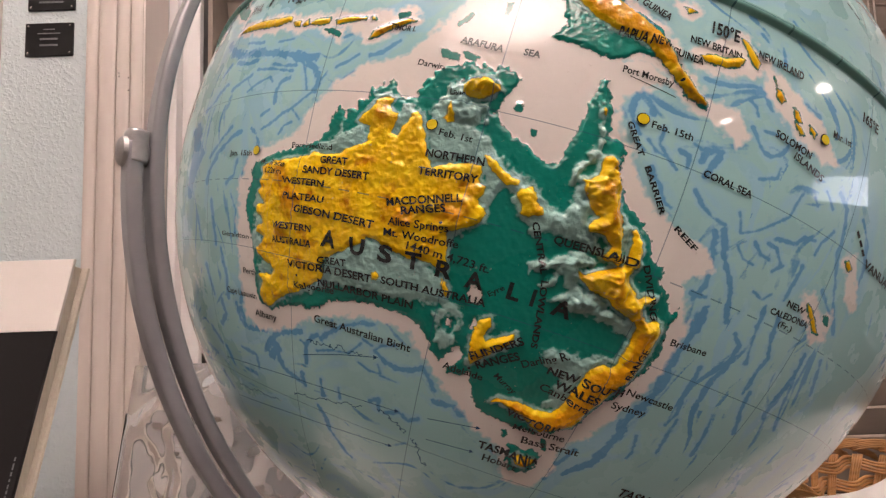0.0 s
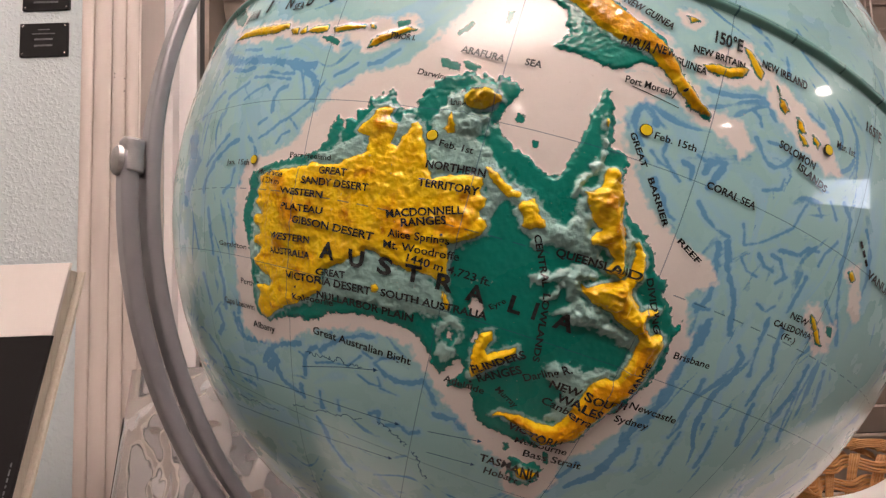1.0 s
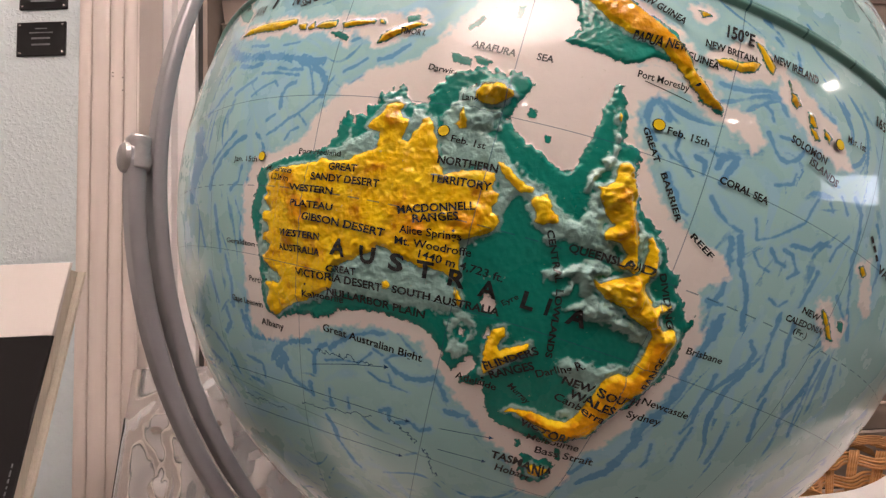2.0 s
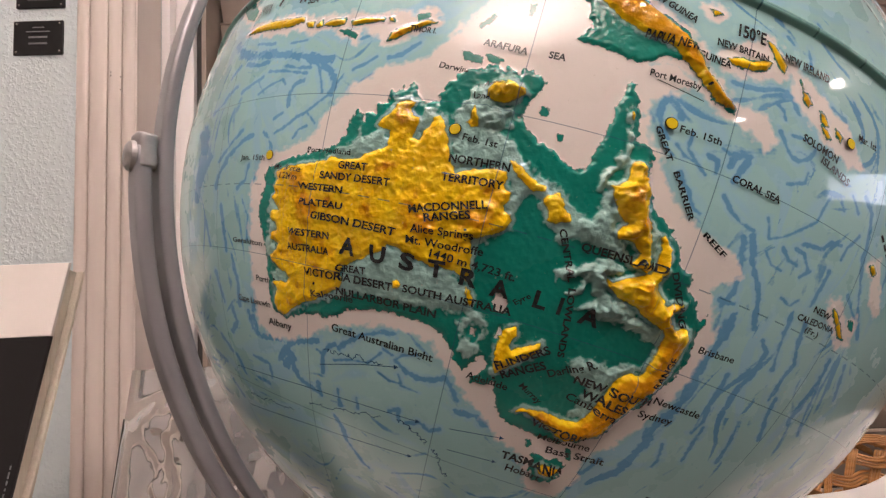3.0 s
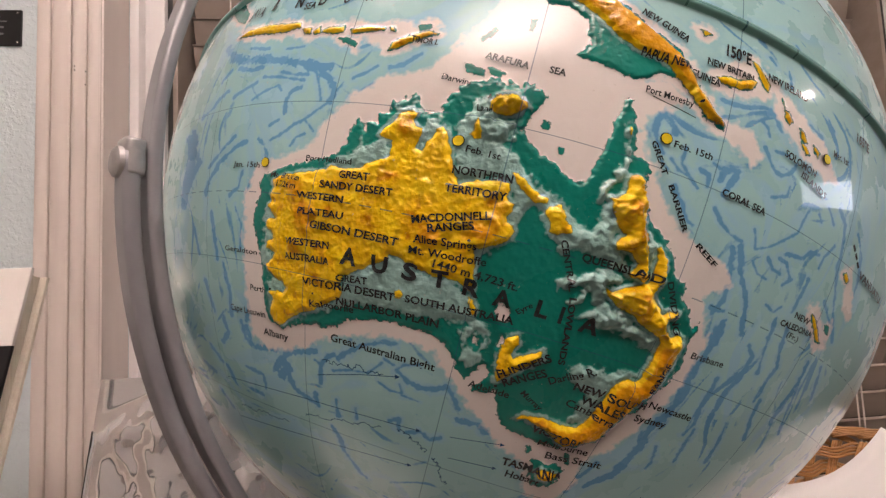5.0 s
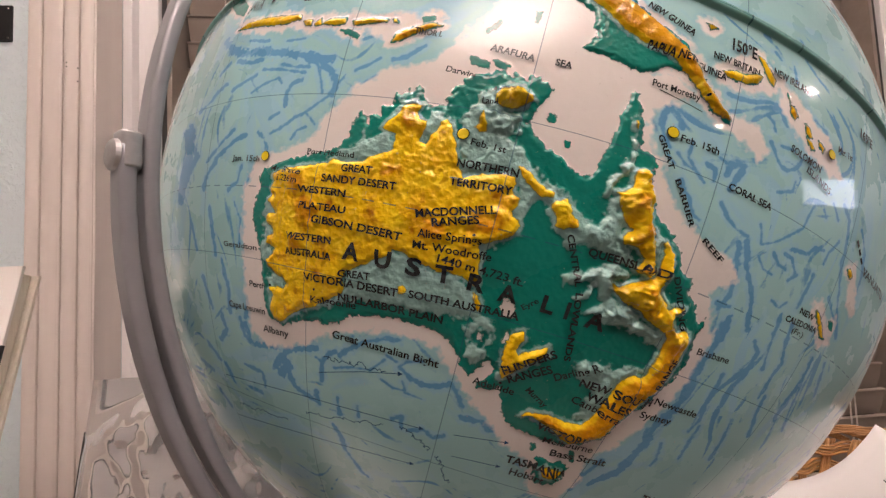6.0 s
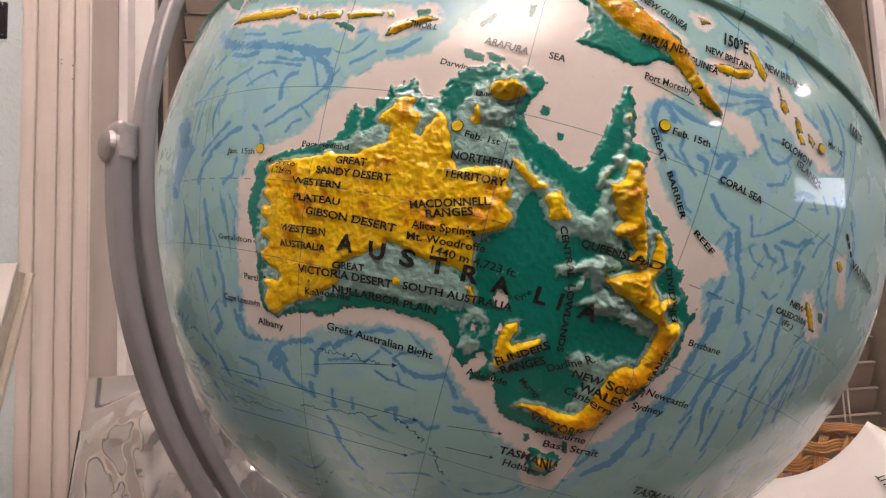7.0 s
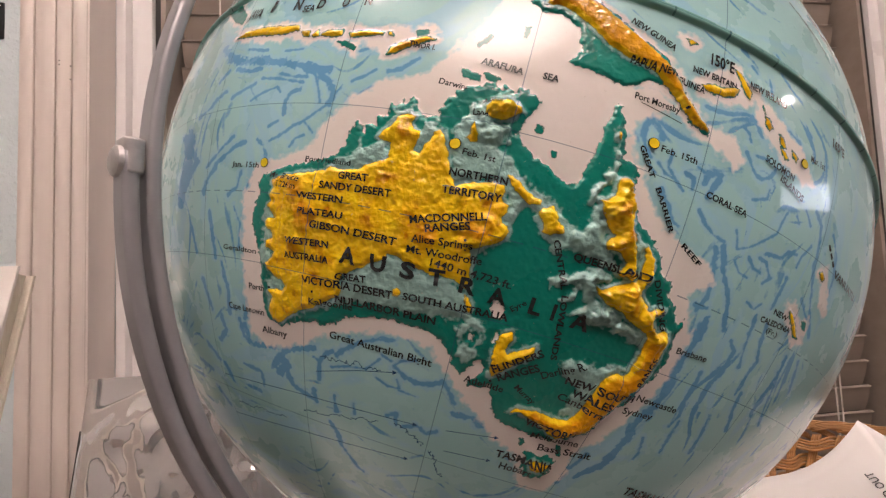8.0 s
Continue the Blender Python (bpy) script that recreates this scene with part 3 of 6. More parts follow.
DARLING_UPLANDS = [(-32, 144), (-31.4, 144.7), (-31.1, 146.1), (-30.9, 147.5), (-30.5, 149.3), (-30.5, 150.3), (-29.2, 150.2), (-28.4, 150.6), (-29.2, 151), (-30.9, 150.6), (-31.2, 149.2), (-32.1, 148.6), (-32.9, 148.4), (-34.1, 148), (-35, 147.9), (-36, 147.7), (-36.6, 146), (-35.6, 146.1), (-34.6, 146.7), (-33.5, 146.7), (-32.9, 145.9), (-32.8, 144.8)]
NULLARBOR = [(-29.7, 123.7), (-28.5, 125.5), (-26.9, 127.8), (-27.6, 130.6), (-27.6, 133.2), (-28.3, 135), (-29.8, 135.7), (-30.2, 136.7), (-30.8, 137.3), (-31.3, 136.8), (-30.7, 135.4), (-30.8, 134), (-31, 132.1), (-31.1, 130.6), (-31.3, 129.1), (-31.2, 127.5), (-31.5, 125.9), (-31.8, 124.2), (-32.8, 122.2), (-33.8, 120.3), (-34.9, 118.1), (-34.9, 117.4), (-34, 118.5), (-31.4, 123.6)]
GAWLER = [(-31.5, 134.7), (-30.9, 135.2), (-30.9, 136.5), (-31.4, 137.1), (-32.5, 136.9), (-33.1, 137.3), (-33.9, 136.3), (-33.8, 135.4), (-32.7, 135.5)]
SOUTHWEST_UPLANDS = [(-31.4, 115.3), (-30.8, 116.2), (-31.4, 117.4), (-32.1, 117.4), (-32.1, 116.3), (-33, 115.7), (-32.5, 115.3)]
PILBARA_UPLANDS = [(-24.3, 114.8), (-23.9, 115.5), (-25.7, 115.9), (-26.5, 115.2), (-27.4, 116), (-28.3, 115.4), (-29.2, 116), (-30.4, 115.3), (-29.9, 114.8), (-27.9, 114.6), (-26.3, 114.5)]
KIMBERLEY_UPLANDS = [(-21, 118.8), (-20.3, 121.2), (-19.5, 122.7), (-18.7, 123.2), (-18.1, 123.4), (-18.7, 124.1), (-18.3, 124.8), (-17.8, 125.4), (-18.1, 125.9), (-18.9, 126.4), (-19.5, 126), (-19.9, 124.9), (-20.4, 124), (-20.8, 121.3)]
KIMBERLEY_NORTH = [(-16.8, 125.5), (-15.7, 125.8), (-15, 126.4), (-14.7, 127.2), (-15.2, 127.8), (-15.5, 127.8), (-15.6, 126.4)]
VICTORIA_RIVER = [(-16.3, 128.2), (-15.6, 128.4), (-15.9, 129.3), (-16.3, 130.1), (-16.6, 129.5), (-17.4, 129), (-18.2, 128.5), (-17.3, 128.1)]
NEW_GUINEA = [(-3.9, 135), (-3.9, 136.5), (-4.6, 138), (-7.1, 138.7), (-8.1, 137.9), (-8.3, 139.2), (-8.6, 141.2), (-8.8, 142.7), (-7.6, 144.2), (-7.7, 145.4), (-8.2, 146.3), (-9.1, 147.3), (-10.1, 148.3), (-10.3, 149.8), (-9.7, 149.9), (-9, 148.9), (-7.7, 147.3), (-5.9, 146.2), (-4.9, 145), (-3.8, 142.7), (-2.4, 140.6), (-1.5, 138.9), (-1.3, 137.2), (-1.6, 135.7), (-2.2, 134.4), (-3.2, 134)]
NEW_GUINEA_HIGH = [(-3.2, 135.2), (-3.2, 136.6), (-3.6, 137.4), (-4.6, 139.2), (-5.7, 140.4), (-6.2, 141.7), (-6.6, 144), (-7.7, 145.6), (-9, 147.1), (-9.9, 148.3), (-10.1, 149.6), (-9.7, 149.6), (-9, 148.7), (-7.7, 147.1), (-6.1, 146), (-5.2, 144.8), (-4, 142.6), (-2.7, 140.4), (-1.8, 138.8), (-1.6, 137.1), (-1.9, 135.7)]
JAVA = [(-6.2, 104.6), (-5.8, 106.3), (-6, 109.1), (-6.4, 111.6), (-6.7, 113.9), (-7.3, 114.2), (-7.5, 112.1), (-7.1, 109.6), (-6.6, 106.7)]
BALI = [(-7.5, 114.5), (-7.5, 115.5), (-8.2, 115.6), (-8.1, 114.9)]
LOMBOK = [(-8, 115.8), (-7.5, 116.4), (-8.2, 116.7), (-8.3, 116.1)]
SUMBAWA = [(-8.1, 116.7), (-7.7, 117.4), (-7.7, 119), (-8.3, 119.1), (-8.4, 117.9)]
FLORES = [(-8, 119.8), (-7.8, 121.3), (-8, 123), (-8.2, 122.9), (-8.4, 121), (-8.5, 120)]
ALOR = [(-7.9, 123.4), (-7.9, 123.7), (-8.3, 123.9), (-8.3, 123.5)]
WETAR = [(-7.7, 125.8), (-7.4, 126.4), (-7.5, 126.8), (-7.8, 126.7), (-8, 126)]
TIMOR = [(-10.1, 123.8), (-9.4, 124), (-9, 124.5), (-8.5, 125.6), (-8.1, 126.7), (-8.3, 127.5), (-8.8, 126.4), (-9.3, 125.4), (-9.9, 124.5)]
SUMBA = [(-8.9, 118.8), (-8.9, 119.6), (-9.5, 120.8), (-9.9, 120.7), (-9.3, 119.4)]
SULAWESI = [(3.3, 97.4), (1.5, 100.6), (-0.7, 102.2), (-3.1, 104.6), (-4.2, 104.4), (-3.1, 102.4), (0.1, 98.6)]
NEW_BRITAIN = [(-6, 148.4), (-5.5, 149.4), (-5.5, 150.3), (-4.9, 151.2), (-4.8, 151.8), (-5.7, 151.5), (-6.2, 150.5), (-6.4, 149.5), (-6.4, 148.8)]
NEW_IRELAND = [(-3, 151.2), (-3.2, 151.8), (-3.7, 152.3), (-4.5, 153), (-5.2, 152.9), (-4.8, 152.3), (-4, 151.8)]
BOUGAINVILLE = [(-5.1, 154.4), (-5.7, 154.8), (-5.8, 154.6)]
CHOISEUL = [(-6, 154.7), (-6, 155.2), (-6.6, 155.7), (-7, 155.4), (-6.6, 154.9)]
ISABEL = [(-6.8, 156.4), (-6.9, 157), (-7.6, 157.5), (-7.8, 157.2), (-7.4, 156.7)]
GUADALCANAL = [(-7.9, 156.8), (-8, 157.5), (-8.5, 158), (-8.7, 157.6)]
MALAITA = [(-7.5, 158.3), (-7.8, 159.1), (-8.3, 158.9), (-7.9, 158.4)]
NEW_CALEDONIA = [(-20.4, 163.7), (-20.7, 164.5), (-21.5, 165.6), (-22.3, 166.6), (-22.3, 165.9), (-21.5, 164.8)]
VANUATU = [(-15.9, 166), (-15.6, 166.4), (-16.1, 167.1), (-16.5, 166.6)]
MELVILLE = [(-10.6, 130.1), (-10.7, 130.6), (-10.9, 131.2), (-11, 131.7), (-11.4, 131.7), (-11.5, 131), (-11.2, 130.5)]
CROKER = [(-10.7, 132), (-10.7, 132.6), (-11, 133.2), (-11.3, 132.6), (-11.1, 132.2)]
GROOTE = [(-14, 136.8), (-14, 137.2), (-14.6, 137.3), (-14.6, 136.9)]
WELLESLEY = [(-15.8, 138.4), (-15.8, 138.7), (-16.2, 138.7), (-16.2, 138.5)]
ARU = [(-8.3, 130.8), (-7.7, 131.3), (-7.1, 131.7), (-7.3, 131.9), (-8, 131.4), (-8.4, 131)]
KAI = [(-6.8, 134.2), (-5.9, 134.2), (-5.7, 134.5), (-6.4, 134.5), (-6.8, 134.4)]
MANUS = [(-2.2, 146.6), (-2.1, 147.1), (-2.3, 147.4), (-2.7, 146.9)]
LOYALTY = [(-20.7, 166.2), (-20.6, 166.8), (-21.2, 167.2), (-21.2, 166.6)]
SHELF = [(-35.6, 112.3), (-29.5, 111.7), (-23.5, 111.4), (-20.9, 112.8), (-20.2, 115.8), (-19.1, 118.1), (-16.9, 120), (-15.3, 120.7), (-13.8, 122.5), (-12.1, 125), (-11.4, 127.7), (-9.4, 129.1), (-7.9, 130.1), (-5.4, 131.3), (-2.8, 132.1), (-1.9, 134.6), (-1.6, 137.2), (-2.5, 139.2), (-6.1, 138.9), (-8.6, 142.6), (-8.2, 144.8), (-8.9, 146.8), (-11.4, 143.9), (-13.5, 144.1), (-16.5, 146.4), (-18.7, 148.1), (-19.2, 150.1), (-20.5, 153.5), (-21.3, 154.3), (-23.3, 152.5), (-24.5, 153.9), (-27.4, 154.5), (-30.1, 154.3), (-33.8, 153.4), (-37.6, 151.5), (-39.9, 149.7), (-43.2, 150.3), (-45.4, 148.5), (-44.9, 146), (-41.4, 143.7), (-40.5, 141.2), (-38.3, 137.8), (-35.4, 134.7), (-33.7, 132.7), (-33.5, 129.7), (-34.4, 125.2), (-35.9, 121.5), (-37.4, 118.7), (-38.2, 114.6), (-37, 112.6)]
TIMOR_SHELF = [(-4.9, 103.8), (-5.5, 109.7), (-7, 115.9), (-7.3, 120.7), (-7.3, 123.8), (-7.6, 127.7), (-9.3, 126.3), (-10.6, 124.2), (-8.8, 121.1), (-8.9, 116.6), (-8, 110.8), (-7.3, 105.7)]
SOLOMON_SHELF = [(-4.4, 153.6), (-4.6, 154.9), (-6.1, 157.8), (-7.2, 160), (-9.2, 161.8), (-9.9, 160.3), (-9.1, 157.4), (-7.7, 154.8), (-6.2, 153.6)]
BRITAIN_SHELF = [(-5.9, 147.5), (-2.4, 151), (-4, 153.9), (-6.1, 152.7), (-7.2, 149.5), (-7, 148)]
LOUISIADE = [(-9.6, 149.3), (-8.8, 151.5), (-10.7, 153.7), (-11.9, 152.8), (-10.9, 150.6)]
CALEDONIA_SHELF = [(-19.9, 163.1), (-19.6, 164.6), (-22.6, 168.3), (-23.2, 166.5)]
VANUATU_SHELF = [(-15.6, 165.5), (-15, 167), (-18.7, 170), (-19.2, 168.7)]

LAND = [NORTH_WEST_COAST + GULF_COAST + EAST_COAST + SOUTH_EAST_COAST + SOUTH_WEST_COAST, TASMANIA, KING_ISLAND, FLINDERS_ISLAND, NEW_GUINEA, JAVA, BALI, LOMBOK, SUMBAWA, FLORES, ALOR, WETAR, TIMOR,
        SUMBA, SULAWESI, MELVILLE, CROKER, GROOTE, WELLESLEY, ARU, KAI, MANUS, LOYALTY, NEW_BRITAIN, NEW_IRELAND, BOUGAINVILLE, CHOISEUL, ISABEL, GUADALCANAL, MALAITA, NEW_CALEDONIA, VANUATU]
HIGH = [WESTERN_PLATEAU + PLATEAU_EDGE + PLATEAU_WEST, DIVIDING_RANGE + RANGE_WEST, NORTH_RANGE, COAST_RANGE, CAPE_RIDGE, EVERARD, OOLDEA, BARKLY, ISA, ARNHEM_LAND, DALY, FLINDERS, TASMANIA_HIGH, NEW_GUINEA_HIGH]
HIGH_ISLANDS = [JAVA, MANUS, BALI, LOMBOK, SUMBAWA, FLORES, ALOR, TIMOR, NEW_BRITAIN, NEW_IRELAND, BOUGAINVILLE, CHOISEUL, ISABEL, GUADALCANAL, MALAITA, NEW_CALEDONIA, VANUATU]
UPLAND = [NORTHERN_UPLANDS + TANAMI, CAPE_UPLANDS, COAST_UPLANDS, QUEENSLAND_UPLANDS, CHANNEL, WARREGO, DARLING_UPLANDS, NULLARBOR, GAWLER, SOUTHWEST_UPLANDS, PILBARA_UPLANDS, KIMBERLEY_UPLANDS, KIMBERLEY_NORTH, VICTORIA_RIVER]
SHELVES = [SHELF, TIMOR_SHELF, SOLOMON_SHELF, BRITAIN_SHELF, LOUISIADE, CALEDONIA_SHELF, VANUATU_SHELF]
LAKES = [LAKE_EYRE, LAKE_GAIRDNER, TORRENS]
# where the printed sea-floor ridges run: latitude, longitude, degrees from east
FLOW = [(-10.4, 112.2, -15), (-13.7, 118.9, -52), (-16.8, 106.1, 70), (-27.1, 102.6, 79), (-25.6, 108.3, 85), (-39.1, 112.3, -4), (-38.1, 125.2, 16),
        (-43.0, 131.6, -10), (-44.4, 126.4, 4), (-33.4, 131.3, -43), (-38.7, 138.1, -2), (-34.7, 154.0, 74), (-30.2, 158.5, 92), (-21.7, 154.1, 98),
        (-17.3, 160.0, 71), (-23.7, 162.5, 83), (-17.8, 166.3, 102), (-11.6, 146.3, -42), (-13.6, 150.1, -23), (-7.1, 152.3, 8), (-7.1, 157.0, -39),
        (-10.8, 161.2, 57), (-10.0, 167.1, -55), (-5.3, 134.0, 54), (-10.9, 122.7, 19), (-40.2, 152.4, 66), (-1.1, 145.6, -22), (1.6, 154.8, 10)]


def on_ball(lat, lon, height=0.0):
    """Room metres of a printed latitude and longitude: the sheet shrank a little when it was moulded."""
    a = np.radians(np.interp(lat, (-90.0, LAT0, LAT1, 90.0), (-90.0, LAT0 * 0.92 - 0.8, LAT1 * 0.92 - 0.8, 90.0)))
    b = np.radians(np.asarray(lon, float) - 0.3)
    p = np.stack([np.cos(a) * np.cos(b), np.cos(a) * np.sin(b), np.sin(a) + 0 * b], -1) * (RADIUS + np.asarray(height))[..., None]
    return p @ TILTED.T + np.array(CENTRE)


def smooth(v, lo, hi):
    u = np.clip((v - lo) / (hi - lo), 0, 1)
    return u * u * (3 - 2 * u)


def lattice(shape, cells, seed):
    """Smooth value noise from 0 to 1 over a grid, about that many cells along its first side."""
    rng = np.random.RandomState(seed)
    h, w = shape
    k = max(2, int(cells))
    m = max(2, int(cells * w / h))
    g = rng.rand(k + 3, m + 3)
    y, x = np.linspace(0, k, h), np.linspace(0, m, w)
    yi, xi = np.minimum(y.astype(int), k), np.minimum(x.astype(int), m)
    fy, fx = (y - yi)[:, None], (x - xi)[None, :]
    fy, fx = fy * fy * (3 - 2 * fy), fx * fx * (3 - 2 * fx)
    a, b = g[np.ix_(yi, xi)], g[np.ix_(yi, xi + 1)]
    c, d = g[np.ix_(yi + 1, xi)], g[np.ix_(yi + 1, xi + 1)]
    return (a * (1 - fx) + b * fx) * (1 - fy) + (c * (1 - fx) + d * fx) * fy


def inside_by(lat, lon, outline):
    """Degrees inside (+) or outside (-) an outline, for a grid; far places keep a rough -9."""
    pts = np.array(outline, float)
    out = np.full(lat.shape, -9.0)
    pad = 5.0
    keep = (lat > pts[:, 0].min() - pad) & (lat < pts[:, 0].max() + pad) & (lon > pts[:, 1].min() - pad) & (lon < pts[:, 1].max() + pad)
    la, lo = lat[keep], lon[keep]
    k = math.cos(radians(pts[:, 0].mean()))
    best, odd = np.full(la.shape, 1e9), np.zeros(la.shape, bool)
    for (a0, o0), (a1, o1) in zip(pts, np.roll(pts, -1, 0)):
        ex, ey, px_, py_ = (o1 - o0) * k, a1 - a0, (lo - o0) * k, la - a0
        u = np.clip((px_ * ex + py_ * ey) / (ex * ex + ey * ey + 1e-12), 0, 1)
        best = np.minimum(best, (px_ - u * ex) ** 2 + (py_ - u * ey) ** 2)
        cross = (a0 > la) != (a1 > la)
        if a1 != a0:
            odd ^= cross & (lo < o0 + (la - a0) / (a1 - a0) * (o1 - o0))
    d = np.sqrt(best)
    out[keep] = np.where(odd, d, -d)
    return out


def away_from(lat, lon, places):
    """Degrees from an open line, near it; 9 elsewhere."""
    pts = np.array(places, float)
    out = np.full(lat.shape, 9.0)
    keep = (lat > pts[:, 0].min() - 2.5) & (lat < pts[:, 0].max() + 2.5) & (lon > pts[:, 1].min() - 2.5) & (lon < pts[:, 1].max() + 2.5)
    la, lo = lat[keep], lon[keep]
    k = math.cos(radians(pts[:, 0].mean()))
    best = np.full(la.shape, 81.0)
    for (a0, o0), (a1, o1) in zip(pts, pts[1:]):
        ex, ey, qx, qy = (o1 - o0) * k, a1 - a0, (lo - o0) * k, la - a0
        u = np.clip((qx * ex + qy * ey) / (ex * ex + ey * ey + 1e-12), 0, 1)
        best = np.minimum(best, (qx - u * ex) ** 2 + (qy - u * ey) ** 2)
    out[keep] = np.sqrt(best)
    return out


def union(lat, lon, outlines, shrink=0.0):
    out = np.full(lat.shape, -9.0)
    for o in outlines:
        out = np.maximum(out, inside_by(lat, lon, o) - shrink)
    return out


def streaks(lat, lon, seed, cells, reach, swirl):
    """Noise drawn out along the printed sea-floor ridges."""
    cs, sn, wt = np.zeros(lat.shape), np.zeros(lat.shape), np.zeros(lat.shape)
    for a, o, deg in FLOW:
        w = 1.0 / (((lat - a) ** 2 + (lon - o) ** 2) ** 1.2 + 2.0)
        cs += w * math.cos(2 * radians(deg))
        sn += w * math.sin(2 * radians(deg))
    turn = 0.5 * np.arctan2(sn, cs) + swirl * (lattice(lat.shape, 16, seed + 7) - 0.5)
    dx, dy = np.cos(turn), np.sin(turn)
    base = lattice(lat.shape, cells, seed) * 0.7 + lattice(lat.shape, cells * 2.1, seed + 1) * 0.3
    total, count = base.copy(), 1
    h, w = lat.shape
    rows, cols = np.meshgrid(np.arange(h), np.arange(w), indexing="ij")
    for sign in (1, -1):
        y, x = rows.astype(float), cols.astype(float)
        for _ in range(reach):
            yi, xi = np.clip(y.round().astype(int), 0, h - 1), np.clip(x.round().astype(int), 0, w - 1)
            y, x = y + sign * dy[yi, xi] * 1.4, x + sign * dx[yi, xi] * 1.4
            total += base[np.clip(y.round().astype(int), 0, h - 1), np.clip(x.round().astype(int), 0, w - 1)]
            count += 1
    total /= count
    return (total - total.mean()) / total.std()


RIDGES = []


def sea_ridge(wide, places):
    RIDGES.append((wide, places))


sea_ridge(0.70, [(-6.9, 102.6), (-8.7, 104.9), (-9.7, 107), (-10, 109.5), (-10.7, 112.9), (-11.1, 115.2), (-11.6, 116.6), (-11.8, 118.8)])
sea_ridge(0.47, [(-12.1, 118), (-12.8, 119.1), (-13.6, 119.7), (-14.4, 119.8), (-15, 119.6)])
sea_ridge(0.19, [(-12.2, 117.5), (-13.3, 118.1), (-14.9, 118.7)])
sea_ridge(0.22, [(-15, 119.6), (-15.7, 118.7), (-16.5, 117.7), (-17.2, 116.3), (-18, 115.2), (-18.6, 113.9)])
sea_ridge(0.20, [(-13.2, 120.5), (-13.9, 120.1), (-14.5, 119.8)])
sea_ridge(0.28, [(-16, 115), (-14.8, 114.9), (-14, 115.3), (-13.6, 116.3)])
sea_ridge(0.25, [(-11.9, 113.4), (-12.3, 114.9), (-12.4, 116.6)])
sea_ridge(0.32, [(-10.5, 106.9), (-11.2, 109.1), (-11.1, 110.7)])
sea_ridge(0.18, [(-12.2, 111.2), (-12.5, 113.6), (-13, 116.4)])
sea_ridge(0.26, [(-13.8, 107.3), (-13.1, 109), (-12.7, 110.5)])
sea_ridge(0.17, [(-14.5, 110.3), (-13.8, 111.7), (-13.3, 113.5), (-13.9, 114)])
sea_ridge(0.38, [(-15.2, 101.3), (-14.6, 103.1), (-13.6, 104.5), (-12.9, 105.9)])
sea_ridge(0.40, [(-11.5, 104.1), (-10.5, 105.3)])
sea_ridge(0.75, [(-21.9, 100.6), (-20.2, 102.5), (-18.7, 100.8)])
sea_ridge(0.68, [(-16.9, 97.9), (-18.2, 101.1)])
sea_ridge(0.32, [(-20.8, 106.4), (-19.7, 108.2), (-19, 109.5), (-18.7, 110.7)])
sea_ridge(0.25, [(-21, 104.7), (-19.9, 106.2), (-18.9, 107.5), (-18.1, 108.8)])
sea_ridge(0.48, [(-23.6, 104.5), (-22.2, 105.3), (-21.1, 106.4)])
sea_ridge(0.29, [(-18.5, 112.3), (-19.1, 113.2), (-19.9, 113.7)])
sea_ridge(0.31, [(-23.9, 109), (-23.1, 110.3), (-21.7, 110.7)])
sea_ridge(0.17, [(-23.6, 111.5), (-22.5, 112), (-21.7, 112.6)])
sea_ridge(0.14, [(-16.7, 117.5), (-17.7, 118.6)])
sea_ridge(0.18, [(-19.1, 116.4), (-18.3, 116.9), (-18, 117.8)])
sea_ridge(0.17, [(-12.8, 121.3), (-12.2, 122.5), (-11.6, 123.2)])
sea_ridge(0.13, [(-14.6, 121.5), (-13.8, 122.4), (-13.2, 123.3)])
sea_ridge(0.17, [(-9.9, 121.3), (-9.6, 122)])
sea_ridge(0.26, [(-8.4, 107.8), (-9.1, 110.8)])
sea_ridge(0.17, [(-9.5, 113.2), (-9.5, 115.3)])
sea_ridge(0.26, [(-11.7, 124.3), (-11.3, 125.5), (-10.2, 126.6)])
sea_ridge(0.16, [(-17.2, 113.5), (-16.7, 114.5)])
sea_ridge(0.34, [(-25.7, 106), (-27.9, 106.6), (-30.2, 107.1)])
sea_ridge(0.21, [(-25, 110.1), (-26.6, 111.2), (-28.8, 111.1)])
sea_ridge(0.29, [(-26.9, 101.9), (-29.9, 103.2)])
sea_ridge(0.33, [(-30.7, 108.2), (-33.4, 109.2), (-35.8, 109.1)])
sea_ridge(0.31, [(-30.8, 112.2), (-33.5, 112.5), (-35.9, 111.7)])
sea_ridge(0.34, [(-32.8, 104.2), (-35.7, 105.5)])
sea_ridge(0.37, [(-36.1, 107.3), (-37.8, 108), (-39.1, 106.3)])
sea_ridge(0.37, [(-36.1, 110.7), (-37.8, 111.3), (-38.4, 112.7), (-38, 115.9)])
sea_ridge(0.43, [(-36.5, 111.6), (-37.7, 111.9)])
sea_ridge(0.51, [(-40.1, 115.6), (-37.9, 117.6), (-37.5, 119.2), (-36.9, 121.3)])
sea_ridge(0.55, [(-38.9, 117.1), (-39.6, 117.8), (-40.6, 116.4)])
sea_ridge(0.38, [(-40.5, 117.7), (-41.6, 118.4), (-42.1, 120), (-42.4, 121.1)])
sea_ridge(0.25, [(-37.8, 121.3), (-38.1, 122), (-37.2, 122.6), (-36.7, 123.4)])
sea_ridge(0.27, [(-38.1, 122), (-40, 121.9)])
sea_ridge(0.32, [(-37, 124), (-36.1, 124.9), (-35.1, 126.3), (-34.2, 128.5), (-34, 129.6)])
sea_ridge(0.13, [(-38.3, 123.4), (-37.7, 125.3), (-37.5, 127.2), (-36.7, 128), (-36.1, 128.5)])
